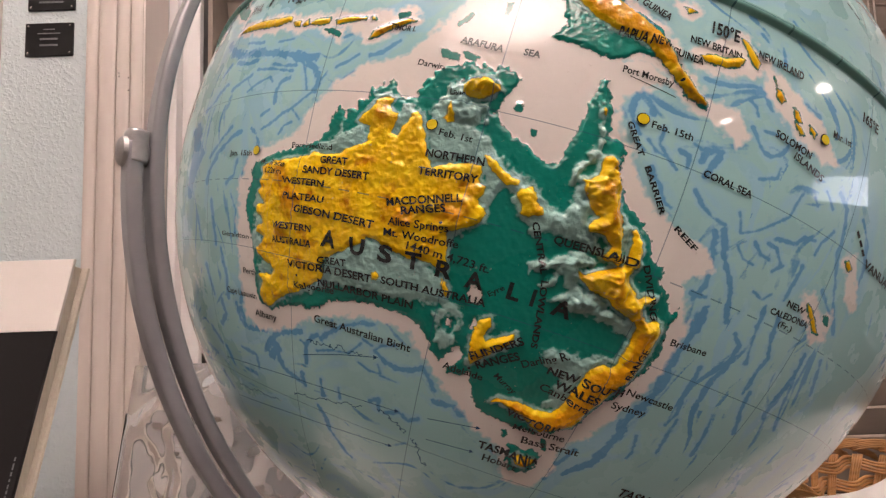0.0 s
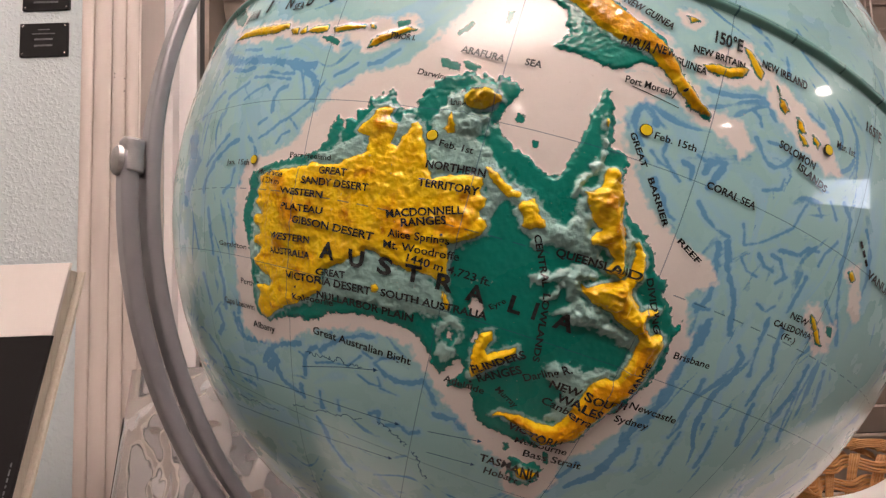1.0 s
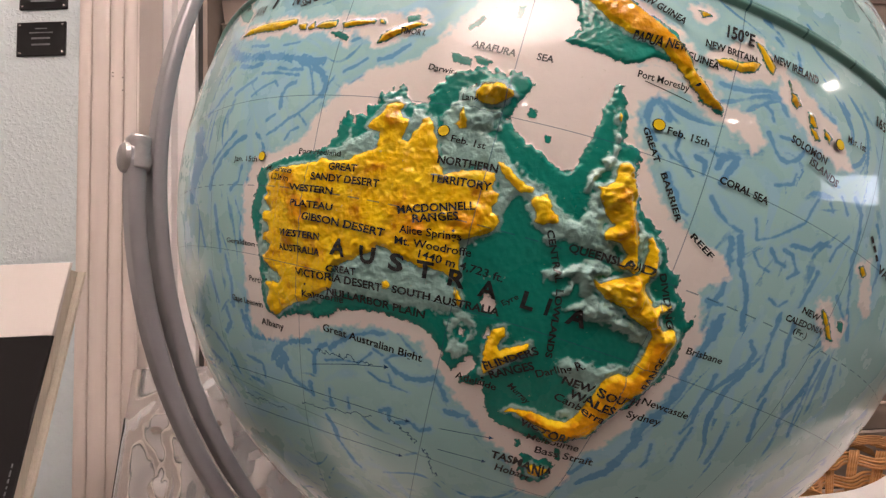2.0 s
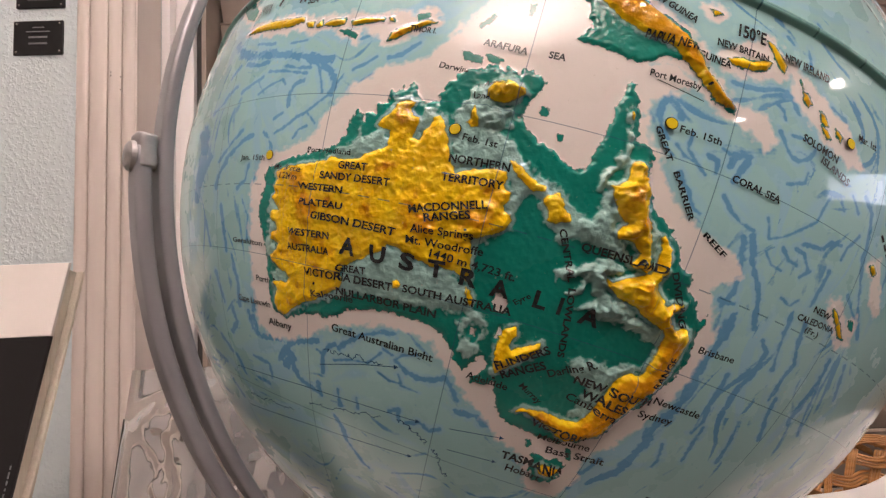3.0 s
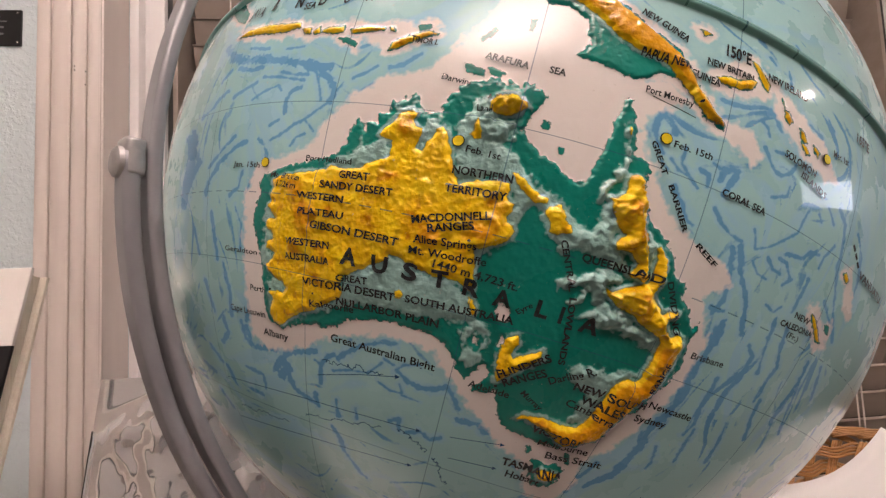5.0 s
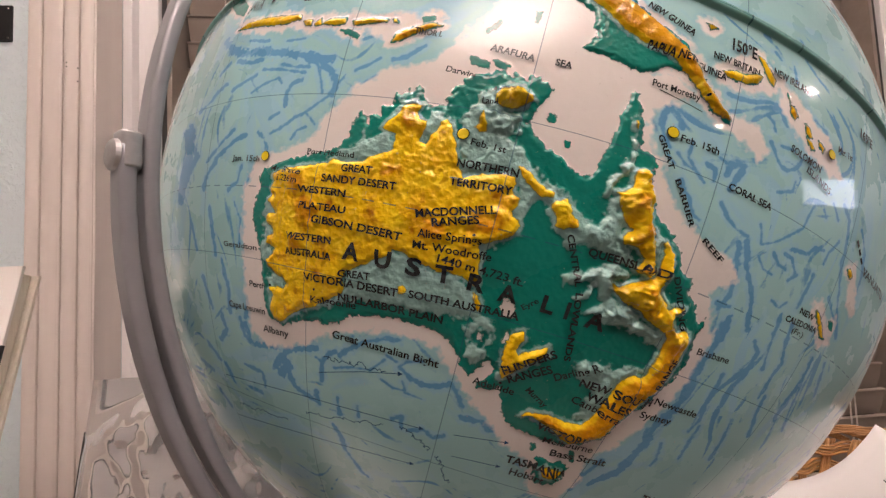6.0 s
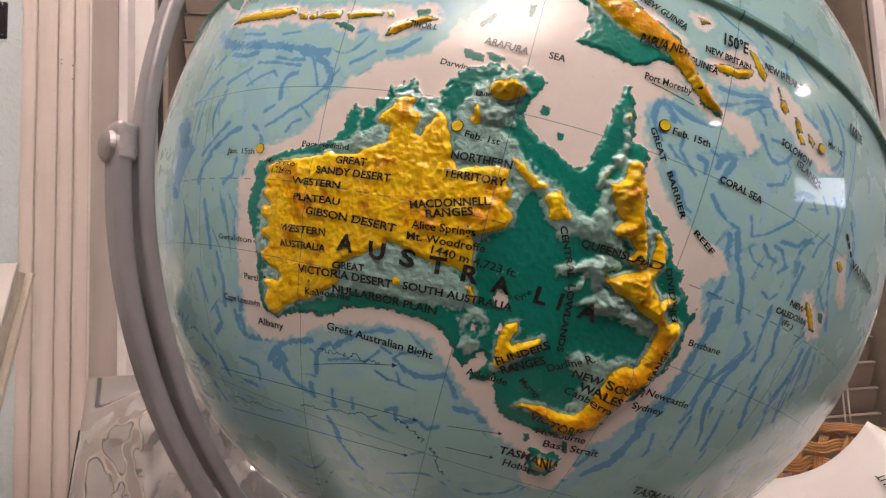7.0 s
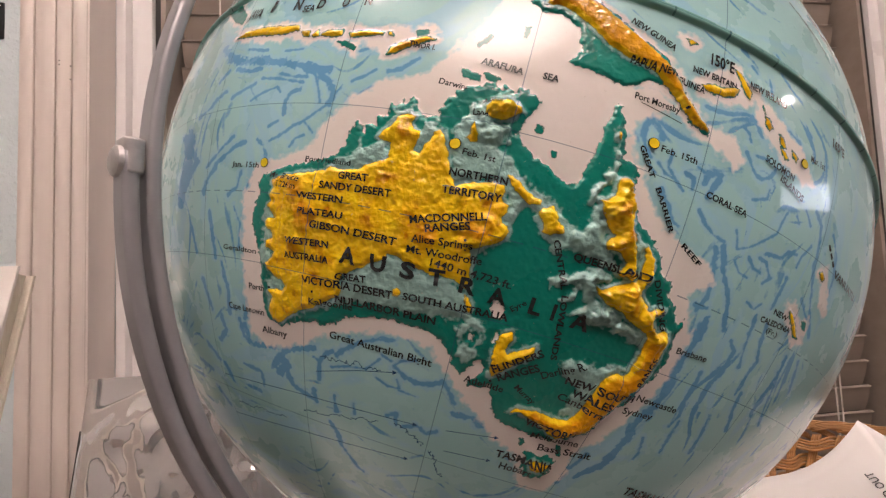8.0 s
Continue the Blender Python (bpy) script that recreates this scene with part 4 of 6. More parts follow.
sea_ridge(0.16, [(-35.7, 128.7), (-36, 129.6)])
sea_ridge(0.31, [(-36.5, 130.3), (-37.1, 131.2), (-37.3, 132.4), (-37.1, 134), (-36.5, 134.9), (-37.1, 135.6), (-38.2, 136.4)])
sea_ridge(0.13, [(-36.4, 130), (-35.7, 130.7), (-35.3, 132)])
sea_ridge(0.13, [(-38, 128.4), (-38.5, 129.7), (-38.4, 130.9), (-37.6, 130.5)])
sea_ridge(0.09, [(-38.6, 130.9), (-38.7, 132.6)])
sea_ridge(0.41, [(-41.4, 121.2), (-42.6, 121.5)])
sea_ridge(0.33, [(-41.2, 123.8), (-43, 124.1)])
sea_ridge(0.19, [(-41.4, 126.2), (-42.6, 126.4)])
sea_ridge(0.28, [(-41.6, 130.1), (-41, 131), (-42.2, 131.2)])
sea_ridge(0.28, [(-42.2, 132.1), (-41.7, 133.5), (-42.3, 134.6), (-41.6, 135.6)])
sea_ridge(0.37, [(-39.3, 136.7), (-39.2, 137.8), (-39.2, 138.9), (-39.8, 139.7)])
sea_ridge(0.31, [(-44.6, 123.3), (-45.7, 124.4), (-47, 124.7)])
sea_ridge(0.24, [(-47, 124.7), (-49.3, 127), (-49.8, 127.8)])
sea_ridge(0.40, [(-40, 102.8), (-41.6, 105)])
sea_ridge(0.41, [(-42.8, 98.8), (-43.6, 102.1)])
sea_ridge(0.39, [(-42, 106.3), (-43.9, 107.3)])
sea_ridge(0.25, [(-41.1, 110.4), (-41.3, 113.5), (-42.9, 113.5)])
sea_ridge(0.27, [(-43.7, 110.5), (-43.8, 112.7)])
sea_ridge(0.53, [(-45.9, 102), (-47.7, 104)])
sea_ridge(0.27, [(-15.9, 147.2), (-16.9, 148.1), (-18.1, 149), (-18.2, 149.5)])
sea_ridge(0.20, [(-16.4, 150.8), (-17.3, 151.8), (-17.8, 152.8), (-17.9, 153.8)])
sea_ridge(0.35, [(-18.6, 153.3), (-20.2, 153.8), (-21.5, 154.1), (-22.8, 154.3), (-23.9, 153.8)])
sea_ridge(0.33, [(-18.3, 154), (-19.9, 154.6), (-21, 155.5), (-22.1, 156.4), (-23.4, 156.8), (-24.6, 157.3)])
sea_ridge(0.55, [(-24.4, 155.1), (-25.9, 155.1), (-27.4, 154.9), (-28.6, 154.5), (-30.1, 154.8), (-31.6, 154.9), (-33.1, 154.7), (-34.5, 153.9), (-36, 153.7)])
sea_ridge(0.36, [(-23.6, 153.6), (-23.5, 154.6)])
sea_ridge(0.15, [(-16.6, 154.7), (-18, 155.3), (-17.4, 156.4), (-16.4, 157.5), (-15.2, 158.8), (-13.6, 159.1), (-12.7, 159.4)])
sea_ridge(0.12, [(-18.9, 155.4), (-19.7, 156.3), (-19.8, 157.3)])
sea_ridge(0.22, [(-18.1, 156.7), (-18.8, 157.6), (-18.9, 158.4)])
sea_ridge(0.16, [(-17.8, 157.8), (-17.8, 158.7), (-18.9, 159.7)])
sea_ridge(0.13, [(-19.6, 159.1), (-18.8, 159.9)])
sea_ridge(0.27, [(-17.2, 158.4), (-16.8, 160.2), (-16, 160.9), (-15.8, 161.9)])
sea_ridge(0.13, [(-21.6, 158.3), (-21.9, 159.4), (-21.2, 160)])
sea_ridge(0.21, [(-21.2, 161.4), (-19.2, 161.6), (-18.1, 161.7)])
sea_ridge(0.15, [(-16.8, 162.4), (-15.7, 162.6), (-14.3, 163.5)])
sea_ridge(0.19, [(-11.7, 161.5), (-12.7, 162.6)])
sea_ridge(0.14, [(-12.7, 160.5), (-13.2, 161)])
sea_ridge(0.31, [(-11.1, 162.9), (-12, 164.1), (-13.9, 164.6), (-15.8, 164.8), (-17.6, 165.6), (-19.3, 166.6), (-21.4, 168.4)])
sea_ridge(0.23, [(-11.9, 166.5), (-13.4, 168), (-15.3, 168.7), (-17.4, 168.7)])
sea_ridge(0.30, [(-25.2, 158.6), (-25.9, 159.5), (-26.9, 159.5)])
sea_ridge(0.24, [(-22.2, 160), (-24.1, 160.2), (-25.6, 160.6), (-27, 161)])
sea_ridge(0.26, [(-22.6, 161.7), (-24.1, 162), (-25.9, 162.8), (-27.1, 162.6), (-29.3, 162.6)])
sea_ridge(0.34, [(-26.4, 159.5), (-28.1, 159.4), (-29.3, 158.9), (-31.5, 159), (-32.6, 159.2)])
sea_ridge(0.26, [(-28.7, 157.2), (-30.3, 157.4), (-31.4, 157.3), (-33, 157.8), (-34.3, 157.5)])
sea_ridge(0.40, [(-24.2, 166.5), (-26.3, 166.8), (-28.7, 166.5), (-29.6, 166.5), (-30.5, 166.6)])
sea_ridge(0.25, [(-24, 168.9), (-25.5, 169.7), (-27, 170.5)])
sea_ridge(0.24, [(-29.1, 163.2), (-30.7, 163.6), (-32.9, 164.7)])
sea_ridge(0.23, [(-26.8, 167.2), (-29, 167.8), (-31.2, 169.1)])
sea_ridge(0.21, [(-19, 164.7), (-20.3, 166.8)])
sea_ridge(0.31, [(-12.3, 144.7), (-11.4, 144.7), (-10.8, 145.1), (-11.2, 145.9), (-12, 146.3)])
sea_ridge(0.22, [(-12.3, 144.7), (-13.1, 145.1), (-13.8, 145.7)])
sea_ridge(0.16, [(-14, 146.4), (-14.6, 147.2), (-14.9, 148.2)])
sea_ridge(0.16, [(-12.7, 147.3), (-14.1, 147.3), (-15, 148.4), (-15.4, 149)])
sea_ridge(0.25, [(-13.9, 148.8), (-14.1, 149.6), (-15, 149.7)])
sea_ridge(0.36, [(-14.2, 150.5), (-13.2, 150.7), (-12.9, 151.8), (-14.5, 151.3), (-15.1, 151.1)])
sea_ridge(0.17, [(-13.1, 149.7), (-13.3, 150.5)])
sea_ridge(0.26, [(-7.7, 149.2), (-7.8, 150.1), (-7.4, 151.5), (-6.7, 152.9), (-6.7, 153.7), (-7.5, 154.3), (-8, 154.8)])
sea_ridge(0.22, [(-7.9, 152.8), (-8.3, 153.5), (-8.9, 153.8)])
sea_ridge(0.22, [(-10, 153.6), (-11.4, 154.8), (-11.5, 155.6), (-10.8, 156.6), (-9.9, 156.9)])
sea_ridge(0.16, [(-13.6, 155.2), (-12.9, 156.7), (-12, 156.7)])
sea_ridge(0.20, [(-9.8, 154.6), (-9.6, 156)])
sea_ridge(0.19, [(-1.7, 152.8), (-2.2, 153.4)])
sea_ridge(0.19, [(-2, 154.8), (-3.5, 155.2)])
sea_ridge(0.18, [(1.3, 155.5), (0.7, 156.2)])
sea_ridge(0.24, [(-5.9, 157.6), (-6.2, 159), (-7, 159.5)])
sea_ridge(0.21, [(-4.2, 159.7), (-4.8, 160.5)])
sea_ridge(0.42, [(-37.9, 153.8), (-40.1, 153.4), (-42.1, 151.6)])
sea_ridge(0.41, [(-35.9, 154.2), (-37.9, 153.8), (-39.4, 153.2)])
sea_ridge(0.31, [(-39.4, 151.1), (-41.9, 150.1), (-43.4, 150.1)])
sea_ridge(0.21, [(-36.1, 155.6), (-37.8, 156.3), (-38.5, 156.2)])
sea_ridge(0.22, [(-33.5, 158.2), (-35.3, 158.3), (-37.1, 158.6)])
sea_ridge(0.23, [(-32, 161.2), (-34.3, 161.9), (-36.2, 162.2)])
sea_ridge(1.9, [(-17.7, 99.6), (-20.9, 100.3), (-23.9, 99.0)])

# where the western plateau rises into printed orange peaks: latitude, longitude, reach
PEAKS = ((-22.7, 118.1, 1.0), (-25.0, 119.6, 1.4), (-27.8, 118.8, 0.8), (-23.9, 134.6, 1.6), (-24.6, 130.7, 1.0), (-22.6, 135.5, 0.8), (-16.8, 127.0, 0.9), (-15.7, 125.8, 0.5))
FINE_LAT = np.arange(LAT0, LAT1 + 1e-6, STEP)
FINE_LON = np.arange(LON0, LON1 + 1e-6, STEP)
LAT, LON = np.meshgrid(FINE_LAT, FINE_LON, indexing="ij")


def survey():
    """The map's fields over the fine grid: how far inside each printed zone, and the moulded height in metres."""
    s = LAT.shape
    rough = (lattice(s, 110, 3) - 0.5) * 0.4 + (lattice(s, 220, 4) - 0.5) * 0.55 + (lattice(s, 380, 14) - 0.5) * 0.5
    main = union(LAT, LON, LAND[:2] + [NEW_GUINEA])
    main = np.minimum(main, -union(LAT, LON, LAKES)) + rough * smooth(main, -1.2, 0.0) * 0.45
    land = np.maximum(main, union(LAT, LON, LAND[2:4] + LAND[5:]) + 0.06 + rough * 0.2)
    soft = (lattice(s, 70, 5) - 0.5) * 0.7 + (lattice(s, 170, 6) - 0.5) * 0.9 + (lattice(s, 340, 16) - 0.5) * 0.6
    high = np.maximum(union(LAT, LON, HIGH) + soft * 0.16, union(LAT, LON, HIGH_ISLANDS) + soft * 0.10)
    high = np.minimum(high, land - 0.05)
    up = union(LAT, LON, UPLAND) + soft * 0.55
    up = np.maximum(up, 0.13 - np.abs(high + 0.12) + soft * 0.1)
    up = np.minimum(up, main - 0.35 + soft * 0.4)
    shelf = np.maximum(union(LAT, LON, SHELVES), land + 0.45) + soft * 0.5 + (lattice(s, 130, 12) - 0.5) * 0.4
    deep = streaks(LAT, LON, 21, 170, 20, 1.9) - 0.95
    wide = streaks(LAT, LON, 41, 60, 34, 1.4) - 0.6
    ragged = (lattice(s, 130, 31) - 0.5) * 0.4 + (lattice(s, 300, 32) - 0.5) * 0.4
    swell = 0.75 + 0.6 * lattice(s, 50, 33)
    wide = wide + 0.55 * smooth(122.0 - LON, 0.0, 6.0)
    for width, places in RIDGES:
        far = away_from(LAT, LON, places)
        deep = np.maximum(deep, 1.0 + (width * swell * 0.62 + ragged * min(1.0, width * 1.4) - far) / 0.16)
        wide = np.maximum(wide, 0.3 + (width * 0.9 + 0.22 + ragged - far) / 0.35)
    # folds at three sizes
    f1, f2, f3 = (1 - np.abs(2 * lattice(s, c, d) - 1) for c, d in ((60, 8), (150, 9), (340, 10)))
    island = smooth(union(LAT, LON, [NEW_GUINEA]), 0.0, 0.1)
    southern = smooth(-27.0 - LAT, 0.0, 1.0) * (LON > 141.5)
    folded = ((LON > 141.5) & (island < 0.01)) * (1 - southern)
    arnhem = smooth(2.9 - np.hypot(LAT + 13.9, (LON - 134.0) * 0.9), 0.0, 0.8)
    peaks = np.zeros(s)
    for a, o, r in PEAKS:
        peaks = np.maximum(peaks, np.exp(-((LAT - a) ** 2 + ((LON - o) * 0.85) ** 2) / (r * r)))
    bold = np.clip(folded + arnhem, 0, 1)
    on_main = smooth(main, -0.05, 0.35)
    core = smooth(high, -0.15, 0.9)
    height = 0.00030 * smooth(main, -0.10, 0.35) + 0.00030 * smooth(high, -0.10, 0.30)
    height += core * (0.0006 * island + 0.0006 * southern + 0.0007 * bold) * on_main
    height += (0.25 + 0.75 * on_main) * (1 - 0.6 * island) * smooth(high, -0.15, 0.5) * (0.00020 * f1 + 0.00024 * f2 + 0.00024 * f3 + 0.0006 * peaks * (0.3 + f1))
    height += smooth(high, -0.2, 0.5) * on_main * bold * (0.0006 * f1 + 0.0006 * f2 + 0.0003 * f3)
    # lumpy uplands, boldest inland of the eastern ranges and in the far north
    rolling = 0.45 + 1.1 * bold + 0.9 * smooth(LON, 141.5, 144.0) * smooth(LAT, -33.0, -30.0) * (LAT < -24)
    height += 0.00075 * rolling * smooth(up, -0.15, 0.7) * smooth(main, 0, 0.4) * (0.5 * f1 + 0.55 * f2 + 0.3 * f3)
    height += 0.00010 * lattice(s, 300, 11) * smooth(main, 0, 0.3)
    height += 0.0011 * smooth(0.62 - np.abs(LAT), 0.0, 0.45)
    summit = np.maximum(smooth(high, 0.15, 0.5) * np.maximum(southern * (LON > 143), island), smooth(high, 0.3, 1.0) * np.clip(peaks * 1.3 - 0.25 + soft * 0.6, 0, 1))
    summit = np.maximum(summit, smooth(high, 0.35, 0.9) * folded * smooth(f1, 0.62, 0.9) * 0.8)
    return dict(land=land, high=high, upland=up, shelf=shelf, deep=deep, wide=wide, summit=summit), height


FIELDS, RELIEF = survey()


def relief_at(lat, lon):
    y = np.clip((np.asarray(lat) - LAT0) / STEP, 0, len(FINE_LAT) - 1.001)
    x = np.clip((np.asarray(lon) - LON0) / STEP, 0, len(FINE_LON) - 1.001)
    yi, xi = y.astype(int), x.astype(int)
    fy, fx = y - yi, x - xi
    return (RELIEF[yi, xi] * (1 - fx) + RELIEF[yi, xi + 1] * fx) * (1 - fy) + (RELIEF[yi + 1, xi] * (1 - fx) + RELIEF[yi + 1, xi + 1] * fx) * fy


def ball_mesh():
    """One closed ball: finely gridded where the map is worked out, coarse round the back."""
    lats = np.concatenate([np.linspace(-89.9, LAT0, 14)[:-1], FINE_LAT, np.linspace(LAT1, 89.9, 26)[1:]])
    lons = np.concatenate([FINE_LON, np.linspace(LON1, LON0 + 360, 92)[1:-1]])
    h, w = len(lats), len(lons)
    r0, fh, fw = 13, len(FINE_LAT), len(FINE_LON)
    la, lo = np.meshgrid(lats, lons, indexing="ij")
    height = np.zeros((h, w))
    height[r0:r0 + fh, :fw] = RELIEF
    belt = 0.0011 * smooth(0.62 - np.abs(la), 0.0, 0.45)
    height = np.maximum(height, belt)
    xyz = on_ball(la, lo, height).reshape(-1, 3) - np.array(CENTRE)
    idx = np.arange(h * w).reshape(h, w)
    a, b = idx[:-1], idx[1:]
    quads = np.stack([a, np.roll(a, -1, 1), np.roll(b, -1, 1), b], -1).reshape(-1, 4)
    me = bpy.data.meshes.new("ball")
    me.vertices.add(len(xyz))
    me.vertices.foreach_set("co", xyz.astype(np.float32).ravel())
    me.loops.add(quads.size)
    me.loops.foreach_set("vertex_index", quads.astype(np.int32).ravel())
    me.polygons.add(len(quads))
    me.polygons.foreach_set("loop_start", np.arange(0, quads.size, 4, dtype=np.int32))
    me.polygons.foreach_set("use_smooth", np.ones(len(quads), bool))
    me.update(calc_edges=True)
    me.validate()
    fields = dict(FIELDS)
    fields["latitude"], fields["longitude"] = LAT, LON
    for key, grid in fields.items():
        full = np.full((h, w), -9.0 if key not in ("deep", "wide", "summit") else 0.0)
        if key == "latitude":
            full = la
        elif key == "longitude":
            full = lo
        else:
            full[r0:r0 + fh, :fw] = grid
        at = me.attributes.new(key, "FLOAT", "POINT")
        at.data.foreach_set("value", full.astype(np.float32).ravel())
    return me


def printed_map():
    """Glossy printed plastic: sea, sea-floor ridges, shelf, lowland, upland, highland and the fine lines of the grid."""
    m, tree, b = material("printed_relief_map", 0.3)
    b.inputs["Specular IOR Level"].default_value = 0.15
    b.inputs["Coat Weight"].default_value = 0.62
    b.inputs["Coat Roughness"].default_value = 0.03
    link = tree.links.new

    def field(name):
        return node(tree, "ShaderNodeAttribute", attribute_name=name).outputs["Fac"]

    def maths(kind, a, c=None, clamp=False):
        n = node(tree, "ShaderNodeMath", operation=kind, use_clamp=clamp)
        for i, v in enumerate((a, c)):
            if v is None:
                continue
            if isinstance(v, (int, float)):
                n.inputs[i].default_value = v
            else:
                link(v, n.inputs[i])
        return n.outputs[0]

    def over(below, above, fac):
        n = node(tree, "ShaderNodeMix", data_type="RGBA")
        link(fac, n.inputs[0])
        for sock, v in ((n.inputs[6], below), (n.inputs[7], above)):
            if isinstance(v, tuple):
                sock.default_value = (*v, 1)
            else:
                link(v, sock)
        return n.outputs[2]

    def edge(name, ragged, width, shift=0.0):
        v = maths("ADD", field(name), ragged)
        return maths("ADD", maths("DIVIDE", maths("ADD", v, shift), width), 0.5, clamp=True)

    def rag(scale, size):
        n = noise_of(tree, scale, 4.0, rough=0.65)
        return maths("MULTIPLY", maths("SUBTRACT", n.outputs["Fac"], 0.5), size)

    tone = noise_of(tree, 22.0, 3.0)
    sea = ramp(tree, tone.outputs["Fac"], [(0.3, (0.335, 0.59, 0.588)), (0.7, (0.39, 0.64, 0.638))]).outputs["Color"]
    col = over(sea, (0.32, 0.575, 0.70), maths("MULTIPLY", edge("wide", rag(240, 1.2), 1.0, -0.45), 0.8, clamp=True))
    col = over(col, (0.095, 0.30, 0.55), maths("MULTIPLY", edge("deep", rag(520, 1.8), 0.8, -0.9), 0.85, clamp=True))
    speck = noise_of(tree, 900.0, 2.0)
    col = over(col, (0.79, 0.735, 0.69), edge("shelf", rag(500, 0.8), 0.42))
    col = over(col, (0.20, 0.48, 0.66), maths("MULTIPLY", maths("SUBTRACT", edge("shelf", rag(700, 1.3), 0.9, 0.5), edge("shelf", rag(700, 1.3), 0.5, 0.1), clamp=True), 0.28))
    green = ramp(tree, tone.outputs["Fac"], [(0.3, (0.004, 0.17, 0.132)), (0.7, (0.007, 0.225, 0.172))]).outputs["Color"]
    col = over(col, green, edge("land", rag(1000, 0.5), 0.08))
    col2 = over(green, (0.33, 0.53, 0.49), maths("MULTIPLY", edge("upland", rag(620, 0.7), 0.22), 0.9))
    patch = noise_of(tree, 260.0, 4.0)
    gold = ramp(tree, patch.outputs["Fac"], [(0.31, (0.60, 0.23, 0.002)), (0.43, (0.93, 0.57, 0.005)), (0.75, (0.95, 0.70, 0.012))]).outputs["Color"]
    col2 = over(col2, gold, edge("high", rag(800, 0.22), 0.07))
    rim = maths("LESS_THAN", maths("ABSOLUTE", maths("ADD", field("high"), rag(800, 0.22))), 0.035)
    col2 = over(col2, (0.16, 0.17, 0.03), maths("MULTIPLY", rim, 0.5))
    # highest folds are printed in orange
    col2 = over(col2, (0.80, 0.33, 0.004), maths("MULTIPLY", edge("summit", rag(420, 0.5), 0.6, -0.5), 0.8))
    col = over(col, col2, edge("land", rag(1000, 0.5), 0.10, -0.02))
    shore = maths("LESS_THAN", maths("ABSOLUTE", maths("ADD", field("land"), rag(1000, 0.5))), 0.04)
    col = over(col, (0.02, 0.09, 0.07), maths("MULTIPLY", shore, 0.45))
    # the darker moulded seam along the equator
    seam = maths("LESS_THAN", maths("ABSOLUTE", field("latitude")), 0.52)
    col = over(col, (0.20, 0.42, 0.375), seam)
    tick = maths("MULTIPLY", seam, maths("LESS_THAN", maths("PINGPONG", field("longitude"), 2.5), 0.09))
    col = over(col, (0.06, 0.15, 0.14), maths("MULTIPLY", tick, 0.8))
    # the printed grid every fifteen degrees, and the dashed tropic
    lon_line = maths("LESS_THAN", maths("PINGPONG", field("longitude"), 7.5), 0.042)
    lat_line = maths("LESS_THAN", maths("PINGPONG", maths("ADD", field("latitude"), 90.0), 7.5), 0.036)
    dashes = maths("MULTIPLY", maths("LESS_THAN", maths("ABSOLUTE", maths("ADD", field("latitude"), 23.44)), 0.05), maths("GREATER_THAN", maths("PINGPONG", field("longitude"), 0.9), 0.38))
    ink = maths("MAXIMUM", maths("MAXIMUM", lon_line, lat_line), dashes)
    col = over(col, (0.03, 0.10, 0.16), maths("MULTIPLY", ink, 0.62))
    col = over(col, (0.55, 0.5, 0.42), maths("MULTIPLY", maths("GREATER_THAN", speck.outputs["Fac"], 0.735), 0.35))
    link(col, b.inputs["Base Color"])
    scuff = noise_of(tree, 70.0, 5.0)
    g = ramp(tree, scuff.outputs["Fac"], [(0.35, (0.22,) * 3), (0.7, (0.36,) * 3)])
    link(g.outputs["Color"], b.inputs["Roughness"])
    f = noise_of(tree, 620.0, 4.0)
    rise = maths("MULTIPLY", f.outputs["Fac"], maths("ADD", maths("MAXIMUM", edge("high", 0.0, 0.6), maths("MULTIPLY", edge("upland", 0.0, 0.6), edge("land", 0.0, 0.3))), maths("ADD", maths("MULTIPLY", edge("land", 0.0, 0.3), 0.25), 0.06)))
    bump(tree, b, rise, 0.5, 0.0010)
    return m


